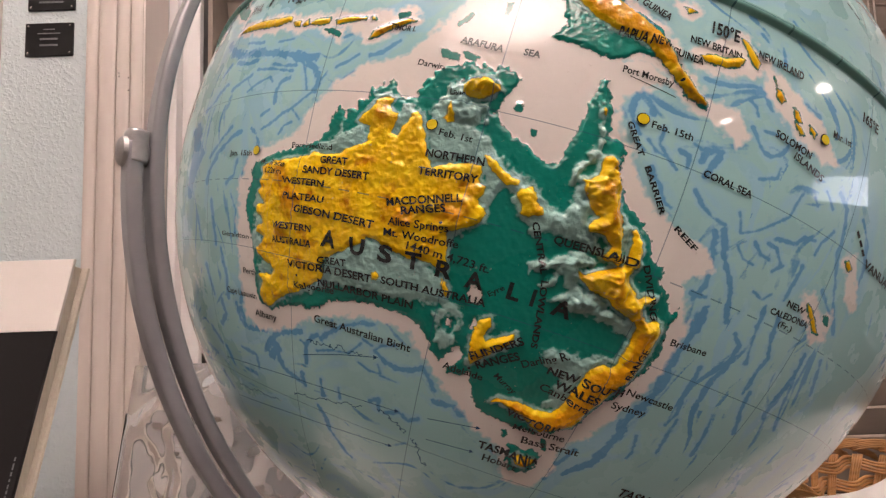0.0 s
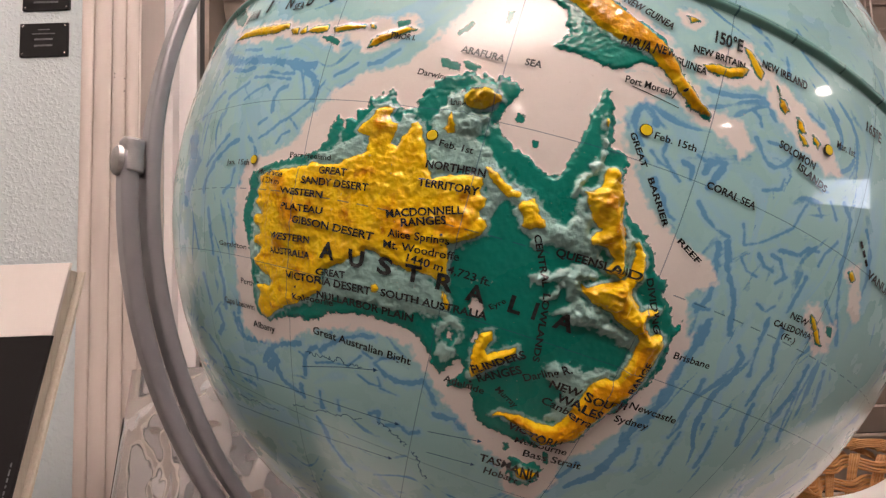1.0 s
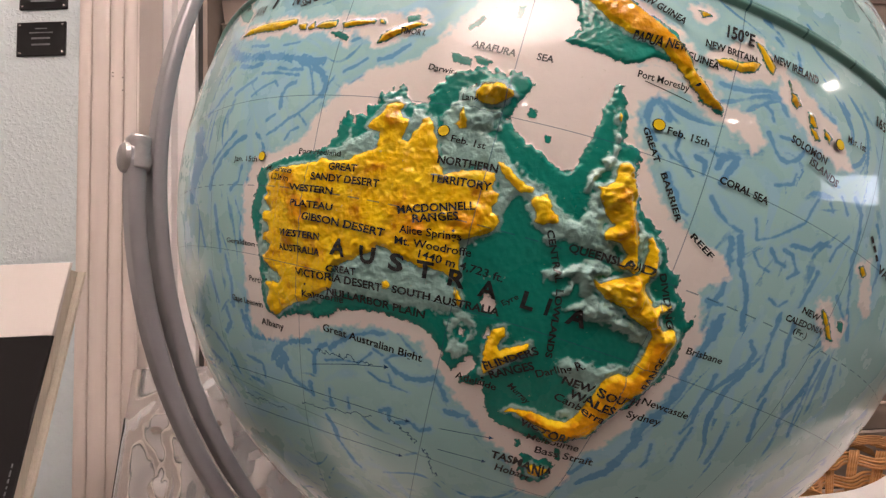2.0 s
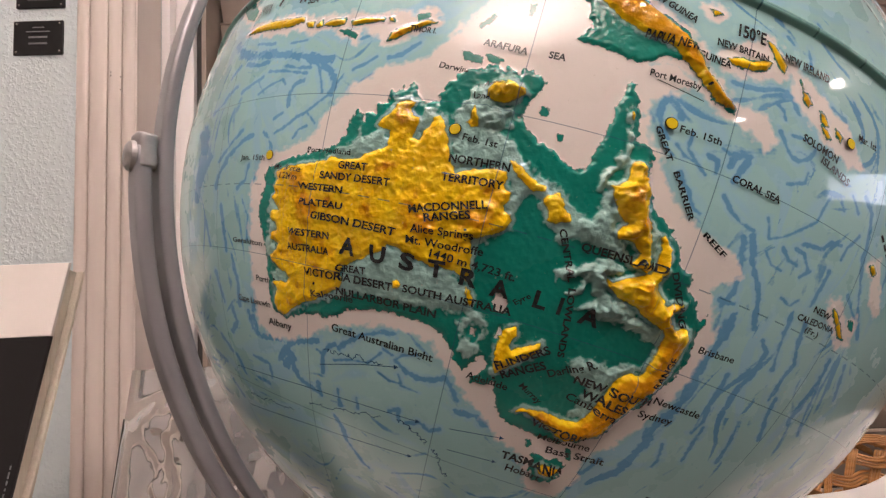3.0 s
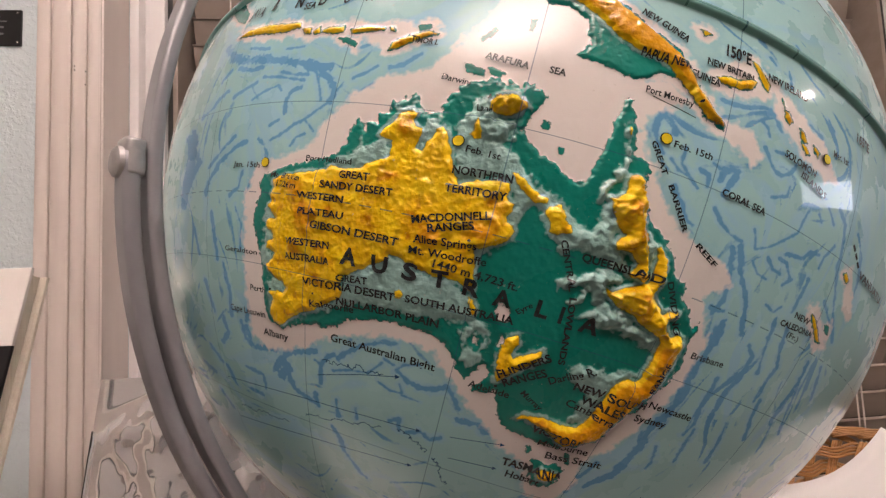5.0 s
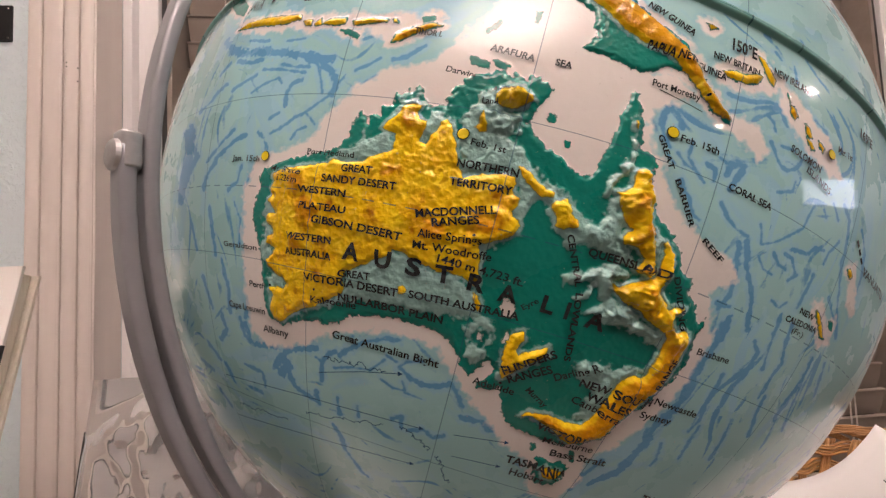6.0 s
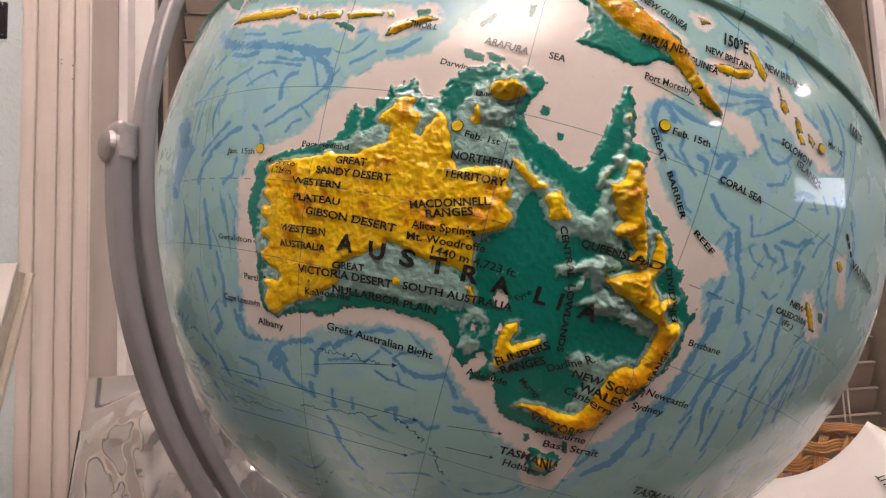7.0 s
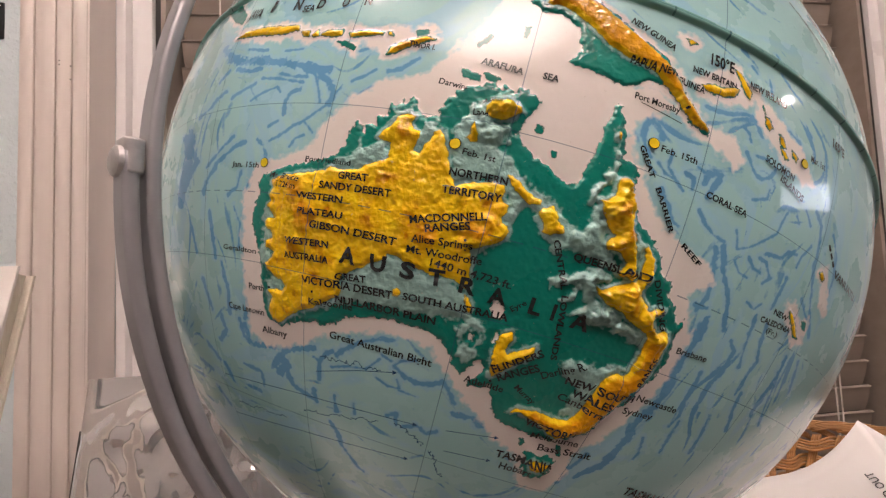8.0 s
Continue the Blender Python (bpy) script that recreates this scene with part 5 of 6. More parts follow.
def globe():
    t = thing("globe", "large raised-relief world globe in a grey metal gyro stand", "globe", (CENTRE.x, CENTRE.y, DESK_Z))
    me = ball_mesh()
    me.materials.append(printed_map())
    ball = new("ball", me)
    ball.parent = t
    ball.location = CENTRE - Vector(t.location)
    tagged(ball, "glossy sea-blue relief ball printed with a map")
    normal = Vector((0.765, -0.643, 0.0)).normalized()
    toward = Vector((-0.643, -0.765, 0.0)).normalized()
    c = CENTRE + normal * 0.003
    fr = ring_frame(c - normal * 0.0005, normal, toward)
    # the ring has swung a little on its pivots
    back = c - normal * 0.0005
    swung = ring_frame(back, normal + Vector((0, 0, math.tan(radians(1.0)))), toward)
    part("meridian_ring", band(swung, 0.1642, 0, 360, 0.0074, 0.0030, 260, 0.0011), STEEL, t, "grey enamelled inner ring", smooth=True)
    part("stand_arm", band(fr, 0.1685, -2.9, 182.9, 0.0070, 0.0034, 150, 0.0013), STEEL, t, "grey enamelled half-circle arm", smooth=True)
    for ob in t.children:
        if ob.name in ("meridian_ring", "stand_arm"):
            ob.modifiers.new("even_normals", "WEIGHTED_NORMAL")
    for side in (-2.2, 182.2):
        w = radians(side)
        out = fr[2] * math.cos(w) + fr[3] * math.sin(w)
        turn = out.to_track_quat("Z", "Y").to_matrix().to_4x4()
        bm = bmesh.new()
        # a low domed rivet head, a waisted axle and a nut, along the axle's line
        for r0, r1, z0, z1 in ((0.0036, 0.0034, 0.1700, 0.1709), (0.0034, 0.0026, 0.1709, 0.1714), (0.0026, 0.0012, 0.1714, 0.1717)):
            bmesh.ops.create_cone(bm, cap_ends=True, segments=24, radius1=r0, radius2=r1, depth=z1 - z0, matrix=Matrix.Translation(back) @ turn @ Matrix.Translation((0, 0, (z0 + z1) / 2)))
        part("rivet_head", bm, NICKEL, t, "domed metal rivet head")
        bm = bmesh.new()
        for r0, r1, z0, z1, k in ((0.0018, 0.0018, 0.1634, 0.1697, 16), (0.0029, 0.0029, 0.1659, 0.1667, 6), (0.0021, 0.0021, 0.1655, 0.1659, 16)):
            bmesh.ops.create_cone(bm, cap_ends=True, segments=k, radius1=r0, radius2=r1, depth=z1 - z0, matrix=Matrix.Translation(back) @ turn @ Matrix.Translation((0, 0, (z0 + z1) / 2)))
        part("axle", bm, NICKEL, t, "bright axle with a small nut")
        # the arm's worn plated end cap
        part("end_cap", band(fr, 0.16805, side - 1.75 if side < 0 else side - 0.9, side + 0.9 if side < 0 else side + 1.75, 0.0074, 0.0041, 12, 0.0016), NICKEL, t, "scuffed plated end of the arm", smooth=True)
    north = Vector(TILTED[:, 2])
    for s in (1, -1):
        bm = bmesh.new()
        turn = (north * s).to_track_quat("Z", "Y").to_matrix().to_4x4()
        bmesh.ops.create_cone(bm, cap_ends=True, segments=24, radius1=0.004, radius2=0.003, depth=0.013, matrix=Matrix.Translation(CENTRE) @ turn @ Matrix.Translation((0, 0, RADIUS + 0.0045)))
        part("pole_pin", bm, NICKEL, t)
    bm = bmesh.new()
    prof = ((0.0, 0.085), (0.006, 0.088), (0.014, 0.080), (0.022, 0.04), (0.04, 0.016), (0.10, 0.012), (0.163, 0.012))
    ring0 = None
    for z, r in prof:
        ring = [bm.verts.new((CENTRE.x + r * math.cos(math.tau * i / 48), CENTRE.y + r * math.sin(math.tau * i / 48), DESK_Z + z)) for i in range(48)]
        if ring0:
            for i in range(48):
                bm.faces.new((ring0[i], ring0[(i + 1) % 48], ring[(i + 1) % 48], ring[i]))
        else:
            bm.faces.new(ring[::-1])
        ring0 = ring
    bm.faces.new(ring0)
    part("stand_base", bm, STEEL, t, "round flared grey base", smooth=True)
    return t, ball


GLOBE, BALL = globe()
PRINT = surface("map_print_black", (0.010, 0.012, 0.012), (0.035, 0.04, 0.04), 900.0, 0.22)
MARK = surface("marker_yellow", (0.78, 0.58, 0.02), (0.85, 0.66, 0.03), 400.0, 0.2)
BLUE_INK = surface("current_arrow_ink", (0.02, 0.07, 0.16), (0.04, 0.11, 0.22), 500.0, 0.25)


def draped(name, bm, mat, label, rise=0.00030):
    """A flat print whose x and y are longitude and latitude becomes a part that lies on the ball."""
    xy = np.array([v.co[:2] for v in bm.verts])
    p = on_ball(xy[:, 1], xy[:, 0], relief_at(xy[:, 1], xy[:, 0]) + rise) - np.array(CENTRE)
    for v, q in zip(bm.verts, p):
        v.co = q
    ob = new(name, mesh_of(name, bm, mat))
    ob.parent = BALL
    return tagged(ob, label)


def refine(bm, longest):
    bmesh.ops.triangulate(bm, faces=bm.faces)
    for _ in range(5):
        long = [e for e in bm.edges if e.calc_length() > longest]
        if not long:
            break
        bmesh.ops.subdivide_edges(bm, edges=long, cuts=1)
        bmesh.ops.triangulate(bm, faces=bm.faces)


def lettering(words, lat, lon, lat_end, lon_end, high):
    """Printed words from one place to another, letters as high as given in degrees of latitude."""
    bm = text_mesh(words, 1.0, 0.036 if len(words) == 1 else 0.030 if words.isupper() else 0.018)
    xs = [v.co.x for v in bm.verts]
    x0, x1 = min(xs), max(xs)
    k = math.cos(radians((lat + lat_end) / 2))
    along = Vector(((lon_end - lon) * k, lat_end - lat))
    length = along.length
    along.normalize()
    up = Vector((-along.y, along.x))
    for v in bm.verts:
        u, w = (v.co.x - x0) / (x1 - x0) * length, v.co.y / 0.69 * high
        v.co = (lon + (along.x * u + up.x * w) / k, lat + along.y * u + up.y * w, 0)
    refine(bm, 0.14)
    return draped("lettering", bm, PRINT, "printed place name in black")


def dot(lat, lon, r, mat=PRINT, name="city_dot", label="printed black city dot", rise=0.00026):
    bm = bmesh.new()
    k = math.cos(radians(lat))
    bmesh.ops.create_circle(bm, cap_ends=True, segments=20, radius=r)
    for v in bm.verts:
        v.co = (lon + v.co.x / k, lat + v.co.y, 0)
    return draped(name, bm, mat, label, rise)


def stroke(places, width, mat, name, label, head=0.0):
    """A printed line through the places, with an arrowhead at its end if head is given."""
    bm = bmesh.new()
    pts = [Vector((o, a)) for a, o in places]
    for a, c in zip(pts, pts[1:]):
        n = max(1, int((c - a).length / 0.6))
        d = (c - a).normalized()
        s = Vector((-d.y, d.x)) * width / 2
        for i in range(n):
            p, q = a.lerp(c, i / n), a.lerp(c, (i + 1) / n)
            bm.faces.new([bm.verts.new((*r, 0)) for r in (p - s, q - s, q + s, p + s)])
    if head:
        d = (pts[-1] - pts[-2]).normalized()
        s = Vector((-d.y, d.x)) * head * 0.45
        bm.faces.new([bm.verts.new((*r, 0)) for r in (pts[-1] - s, pts[-1] + d * head, pts[-1] + s)])
    return draped(name, bm, mat, label, 0.00014)


lettering("Darwin", -12.3, 128.7, -12.5, 130.8, 0.49)
lettering("Port Hedland", -20.3, 118.5, -20.3, 123.1, 0.45)
lettering("Jan. 15th", -21.1, 109.4, -21.2, 113.2, 0.51)
lettering("GREAT", -21.5, 122.3, -21.4, 125.0, 0.58)
lettering("SANDY DESERT", -22.5, 120.7, -22.3, 127.2, 0.58)
lettering("WESTERN", -23.6, 118.6, -23.5, 123.1, 0.55)
lettering("PLATEAU", -24.9, 119.0, -24.8, 123.3, 0.55)
lettering("GIBSON DESERT", -25.9, 120.2, -26.0, 128.4, 0.60)
lettering("NORTHERN", -19.6, 131.3, -19.4, 135.8, 0.59)
lettering("TERRITORY", -21.1, 131.1, -20.8, 135.7, 0.59)
lettering("MACDONNELL", -24.0, 129.2, -22.4, 135.0, 0.59)
lettering("RANGES", -24.4, 130.6, -23.4, 134.0, 0.59)
lettering("Alice Springs", -25.4, 129.6, -24.9, 134.5, 0.60)
lettering("Feb. 1st", -17.8, 131.9, -17.9, 134.5, 0.50)
lettering("Land", -14.6, 132.0, -14.5, 133.1, 0.47)
lettering("Arnhem", -13.4, 132.5, -13.3, 134.1, 0.43)
lettering("Mt. Bruce", -22.0, 114.9, -22.2, 118.6, 0.52)
lettering("1,226 m", -22.8, 116.1, -22.9, 118.4, 0.51)
lettering("WESTERN", -27.6, 117.8, -27.4, 122.4, 0.56)
lettering("AUSTRALIA", -28.9, 117.8, -28.7, 122.6, 0.57)
lettering("A", -28.3, 123.6, -28.3, 125.1, 1.32)
lettering("U", -28.4, 126.4, -28.4, 127.8, 1.30)
lettering("S", -28.4, 129.1, -28.4, 130.4, 1.28)
lettering("T", -28.4, 131.6, -28.3, 133.0, 1.26)
lettering("R", -28.4, 134.2, -28.4, 135.6, 1.25)
lettering("A", -28.6, 136.7, -28.5, 138.2, 1.24)
lettering("L", -28.5, 140.1, -28.5, 141.1, 1.24)
lettering("I", -28.5, 142.0, -28.5, 142.3, 1.24)
lettering("A", -28.6, 143.7, -28.6, 145.3, 1.24)
lettering("GREAT", -29.9, 123.4, -29.6, 126.3, 0.55)
lettering("VICTORIA DESERT", -30.8, 120.0, -30.4, 128.9, 0.63)
lettering("SOUTH AUSTRALIA", -30.2, 129.8, -29.7, 138.8, 0.58)
lettering("NULLARBOR PLAIN", -31.9, 123.5, -31.6, 133.0, 0.62)
lettering("Kalgoorlie", -32.6, 120.9, -32.3, 125.3, 0.59)
lettering("Mt. Woodroffe", -26.3, 129.4, -25.9, 135.5, 0.60)
lettering("1440 m 4,723 ft.", -26.9, 131.5, -27.1, 138.3, 0.60)
lettering("Perth", -32.6, 112.8, -32.6, 115.0, 0.54)
lettering("Cape Leeuwin", -35.1, 109.3, -35.0, 114.9, 0.61)
lettering("Albany", -36.7, 114.5, -36.6, 118.0, 0.65)
lettering("Geraldton", -29.2, 108.8, -29.2, 113.8, 0.47)
lettering("Great Australian Bight", -35.4, 123.1, -35.4, 133.5, 0.68)
lettering("Adelaide", -35.8, 136.7, -35.7, 140.4, 0.58)
lettering("FLINDERS", -34.1, 139.0, -31.6, 142.8, 0.64)
lettering("RANGES", -34.8, 139.7, -32.9, 142.9, 0.65)
lettering("Darling R.", -33.5, 143.3, -31.5, 146.6, 0.60)
lettering("NEW SOUTH", -33.3, 145.3, -33.2, 152.2, 0.66)
lettering("WALES", -34.2, 146.3, -34.3, 150.2, 0.67)
lettering("Canberra", -34.8, 145.2, -35.3, 149.8, 0.62)
lettering("VICTORIA", -38.0, 143.4, -38.0, 148.7, 0.73)
lettering("Melbourne", -39.2, 144.6, -38.9, 149.6, 0.65)
lettering("Bass Strait", -40.3, 145.9, -39.8, 151.6, 0.68)
lettering("TASMANIA", -42.3, 142.2, -42.0, 148.5, 0.78)
lettering("Hobart", -43.5, 143.1, -43.4, 146.7, 0.75)
lettering("Newcastle", -32.9, 152.4, -32.9, 157.0, 0.57)
lettering("Sydney", -34.4, 151.8, -34.2, 155.0, 0.60)
lettering("Brisbane", -27.9, 153.7, -27.7, 157.0, 0.53)
lettering("QUEENSLAND", -23.5, 142.2, -23.3, 148.2, 0.58)
lettering("CENTRAL", -22.5, 140.3, -26.0, 142.1, 0.45)
lettering("LOWLANDS", -26.4, 142.3, -31.7, 143.3, 0.45)
lettering("DIVIDING", -23.0, 149.0, -26.6, 151.2, 0.45)
lettering("RANGE", -31.5, 151.8, -28.8, 152.1, 0.56)
lettering("GREAT", -13.3, 144.6, -15.5, 146.1, 0.41)
lettering("BARRIER", -16.1, 146.7, -19.1, 148.9, 0.41)
lettering("REEF", -19.7, 150.2, -20.7, 152.3, 0.42)
lettering("Murray", -35.0, 141.2, -36.0, 143.3, 0.49)
lettering("Eyre", -28.8, 138.9, -27.9, 139.9, 0.40)
lettering("ARAFURA", -10.0, 131.5, -10.3, 134.8, 0.56)
lettering("SEA", -10.2, 136.3, -10.2, 137.5, 0.55)
lettering("NEW GUINEA", -2.8, 141.8, -4.1, 145.6, 0.61)
lettering("PAPUA NEW GUINEA", -6.8, 142.3, -6.9, 148.7, 0.60)
lettering("Port Moresby", -9.6, 143.3, -9.5, 147.0, 0.56)
lettering("150°E", -3.8, 148.8, -3.7, 151.0, 1.08)
lettering("NEW BRITAIN", -5.3, 147.4, -5.1, 151.4, 0.59)
lettering("NEW IRELAND", -4.2, 152.7, -4.1, 156.8, 0.68)
lettering("SOLOMON", -9.9, 155.4, -10.2, 158.9, 0.60)
lettering("ISLANDS", -10.8, 157.4, -11.4, 160.5, 0.57)
lettering("CORAL SEA", -15.2, 150.9, -15.3, 155.0, 0.53)
lettering("Feb. 15th", -13.1, 146.3, -13.0, 149.4, 0.53)
lettering("Mar. 1st", -7.3, 160.6, -7.1, 162.7, 0.59)
lettering("165°E", -4.0, 163.6, -4.0, 165.8, 0.9)
lettering("NEW", -21.5, 161.7, -21.5, 163.8, 0.50)
lettering("CALEDONIA", -22.6, 160.5, -22.3, 164.8, 0.49)
lettering("(Fr.)", -23.2, 161.8, -23.2, 163.4, 0.45)
lettering("VANUATU", -15.3, 168.2, -15.4, 174.6, 0.69)
lettering("TASMAN SEA", -42.6, 158.1, -42.8, 167.5, 0.93)
lettering("TIMOR I.", -9.3, 125.5, -9.4, 127.7, 0.49)
lettering("I", -4.1, 109.0, -4.2, 109.4, 1.41)
lettering("N", -4.7, 112.4, -4.8, 113.3, 1.22)
lettering("D", -5.0, 115.3, -5.1, 116.1, 1.10)
lettering("O", -5.1, 118.0, -5.2, 118.7, 1.03)
lettering("N", -5.1, 120.3, -5.1, 121.0, 0.98)
lettering("JAVA", -4.0, 105.4, -4.5, 107.7, 1.22)
lettering("SEA", -5.2, 113.7, -5.3, 115.1, 0.76)
for la, lo in ((-17.1, 131.2), (-12.7, 145.6), (-20.7, 113.9), (-8.0, 159.8)):
    dot(la, lo, 0.47, PRINT, "sun_marker", "thin dark outline of a sun marker", 0.00036)
    dot(la, lo, 0.40, MARK, "sun_marker", "small round yellow sun marker", 0.00046)
for la, lo in ((-24.3, 133.8), (-31.4, 121.2), (-27.7, 153.0), (-8.9, 147.4), (-42.6, 147.8), (-35.3, 149.7), (-35.0, 139.0), (-12.4, 130.9), (-32.0, 115.9), (-33.5, 151.6), (-20.3, 118.6)):
    dot(la, lo, 0.11)
stroke([(-39.2, 121.6), (-37.8, 126.5), (-37.0, 130.0)], 0.07, BLUE_INK, "current_arrow", "thin blue ocean current arrow", 0.5)
stroke([(-43.3, 105.6), (-42.3, 119.0), (-41.6, 133.0)], 0.07, BLUE_INK, "current_arrow", "thin blue ocean current arrow", 0.5)
stroke([(-48.5, 105.2), (-47.0, 119.0), (-45.9, 132.8)], 0.07, BLUE_INK, "current_arrow", "thin blue ocean current arrow", 0.5)
stroke([(-41.2, 136.5), (-40.4, 141.4)], 0.07, BLUE_INK, "current_arrow", "thin blue ocean current arrow", 0.45)
stroke([(-43.5, 136.9), (-43.1, 141.6)], 0.07, BLUE_INK, "current_arrow", "thin blue ocean current arrow", 0.45)
stroke([(-9.7, 143.9), (-10.2, 147.4)], 0.07, PRINT, "underline", "thin black underline", 0.0)


def wandering(la, lo, la1, lo1, seed, amp):
    """A crinkled deep-water contour between two places."""
    rng = random.Random(seed)
    n = 44
    pts, a, b = [], 0.0, 0.0
    for i in range(n + 1):
        a = a * 0.6 + rng.uniform(-amp, amp)
        b = b * 0.6 + rng.uniform(-amp, amp)
        u = i / n
        pts.append((la + (la1 - la) * u + a, lo + (lo1 - lo) * u + b))
    return pts


for la, lo, la1, lo1, sd in ((-46.5, 107.0, -46.0, 116.5, 1), (-44.2, 119.5, -42.7, 129.5, 2), (-42.0, 131.0, -43.7, 134.6, 3), (-43.9, 135.5, -46.8, 137.4, 4), (-37.6, 122.0, -37.0, 128.5, 5)):
    stroke(wandering(la, lo, la1, lo1, sd, 0.22), 0.075, BLUE_INK, "contour_line", "crinkled dark blue contour line")


def bars(lat, lon, lat1, lon1, count, wide):
    """Unreadable small print as plain dark bars."""
    for i in range(count):
        u0, u1 = (i + 0.08) / count, (i + 0.8) / count
        stroke([(lat + (lat1 - lat) * u, lon + (lon1 - lon) * u) for u in (u0, u1)], wide, PRINT, "print_bar", "bar of small unreadable print")


bars(11.8, 158.6, 8.1, 164.1, 6, 0.28)
bars(-13.0, 166.0, -14.6, 168.0, 3, 0.3)


def plaque(x0, x1, z0, z1, lines):
    x, z = (x0 + x1) / 2, (z0 + z1) / 2
    t = thing("wall_plaque", "small black engraved plate screwed to the wall", "plaque", (x, WALL_Y, z), "memorial plaques")
    part("plate", boxed((x0, WALL_Y - 0.0022, z0), (x1, WALL_Y + 0.001, z1), 0.0006), PLATE, t)
    for a in (x0 + 0.0042, x1 - 0.0042):
        for b in (z0 + 0.0042, z1 - 0.0042):
            bm = bmesh.new()
            bmesh.ops.create_uvsphere(bm, u_segments=10, v_segments=6, radius=0.0015)
            bmesh.ops.transform(bm, matrix=Matrix.Translation((a, WALL_Y - 0.0022, b)) @ Matrix.Diagonal((1, 0.5, 1, 1)), verts=bm.verts)
            part("screw", bm, SCREW, t, "bright screw head", smooth=True)
    for k, (half, height, dz) in enumerate(lines):
        bm = boxed((x - half, WALL_Y - 0.0026, z + dz - height / 2), (x + half, WALL_Y - 0.0021, z + dz + height / 2))
        part("engraved_line", bm, ENGRAVED, t, "engraved line of pale letters")


plaque(-0.6115, -0.5445, 1.291, 1.339, ((0.008, 0.0014, 0.0145), (0.016, 0.0014, 0.0085), (0.0125, 0.0024, 0.0005), (0.0125, 0.0024, -0.0085)))
plaque(-0.609, -0.543, 1.358, 1.406, ((0.008, 0.0014, 0.0145), (0.016, 0.0014, 0.0085), (0.0125, 0.0024, -0.002), (0.017, 0.0024, -0.0125)))


def board(bm, lo, hi, m, bevel=0.0006):
    return box(bm, lo, hi, bevel, m)


def leaning_book():
    """A large book that leans back: a white upper cover over a black lower one, page edges towards the globe."""
    t = thing("book", "large hardback book with a white and black cover, leaning back", "book", (-0.38, 0.0, DESK_Z))
    # own axes: x along the cover, y into the book, z up the spine; its right front edge on the desk
    lean = 14.2
    m = Matrix.Translation((-0.3005, -0.0165, DESK_Z + 0.002)) @ pose(0, 0, 0, -lean, 0, 0)
    tall, wide, split = 0.334, 0.20, 0.2825
    part("front_cover", board(bmesh.new(), (-wide, 0, split), (0, 0.0022, tall), m), COVER_WHITE, t, "white upper part of the cover")
    part("front_cover", board(bmesh.new(), (-wide, 0, 0), (0, 0.0022, split), m), COVER_BLACK, t, "glossy black lower part of the cover")
    part("page_block", board(bmesh.new(), (-wide + 0.004, 0.0022, 0.003), (-0.0035, 0.0115, tall - 0.004), m), PAGES, t, "cream page edges")
    part("back_cover", board(bmesh.new(), (-wide, 0.0115, 0), (0.001, 0.0138, tall - 0.004), m), PAGES, t, "cream back board")
    rng = random.Random(5)
    z = 0.09
    while z < 0.205:
        h = rng.uniform(0.0015, 0.004)
        part("print_line", board(bmesh.new(), (-0.0044, -0.0003, z), (-0.0036, 0.0004, z + h), m, 0.0), ENGRAVED, t, "tiny unreadable line of pale print")
        z += h + rng.uniform(0.0008, 0.002)


CREASE = random.Random(14)
FACETS = [(CREASE.random(), CREASE.random(), CREASE.uniform(-1, 1), CREASE.uniform(-1, 1)) for _ in range(34)]


def crumple(u, v, seed):
    """Film creased into facets, each tipped its own way, with soft buckles between."""
    wob = 0.05 * noise.noise(Vector((u * 5 + seed, v * 5, 1.3)))
    near = sorted(((u + wob - a) ** 2 * 0.7 + (v - wob - b) ** 2, a, b, g, h) for a, b, g, h in FACETS)[:2]
    lift = []
    for d, a, b, g, h in near:
        lift.append(0.9 * (g * (u - a) + h * (v - b)))
    k = min(1.0, (math.sqrt(near[1][0]) - math.sqrt(near[0][0])) / 0.045)
    k = 0.5 + 0.5 * k
    p = Vector((u * 3.1 + seed, v * 3.7, seed * 1.7))
    return 0.3 + lift[0] * k + lift[1] * (1 - k) + 0.35 * abs(noise.noise(p)) + 0.05 * noise.noise(p * 6.0)


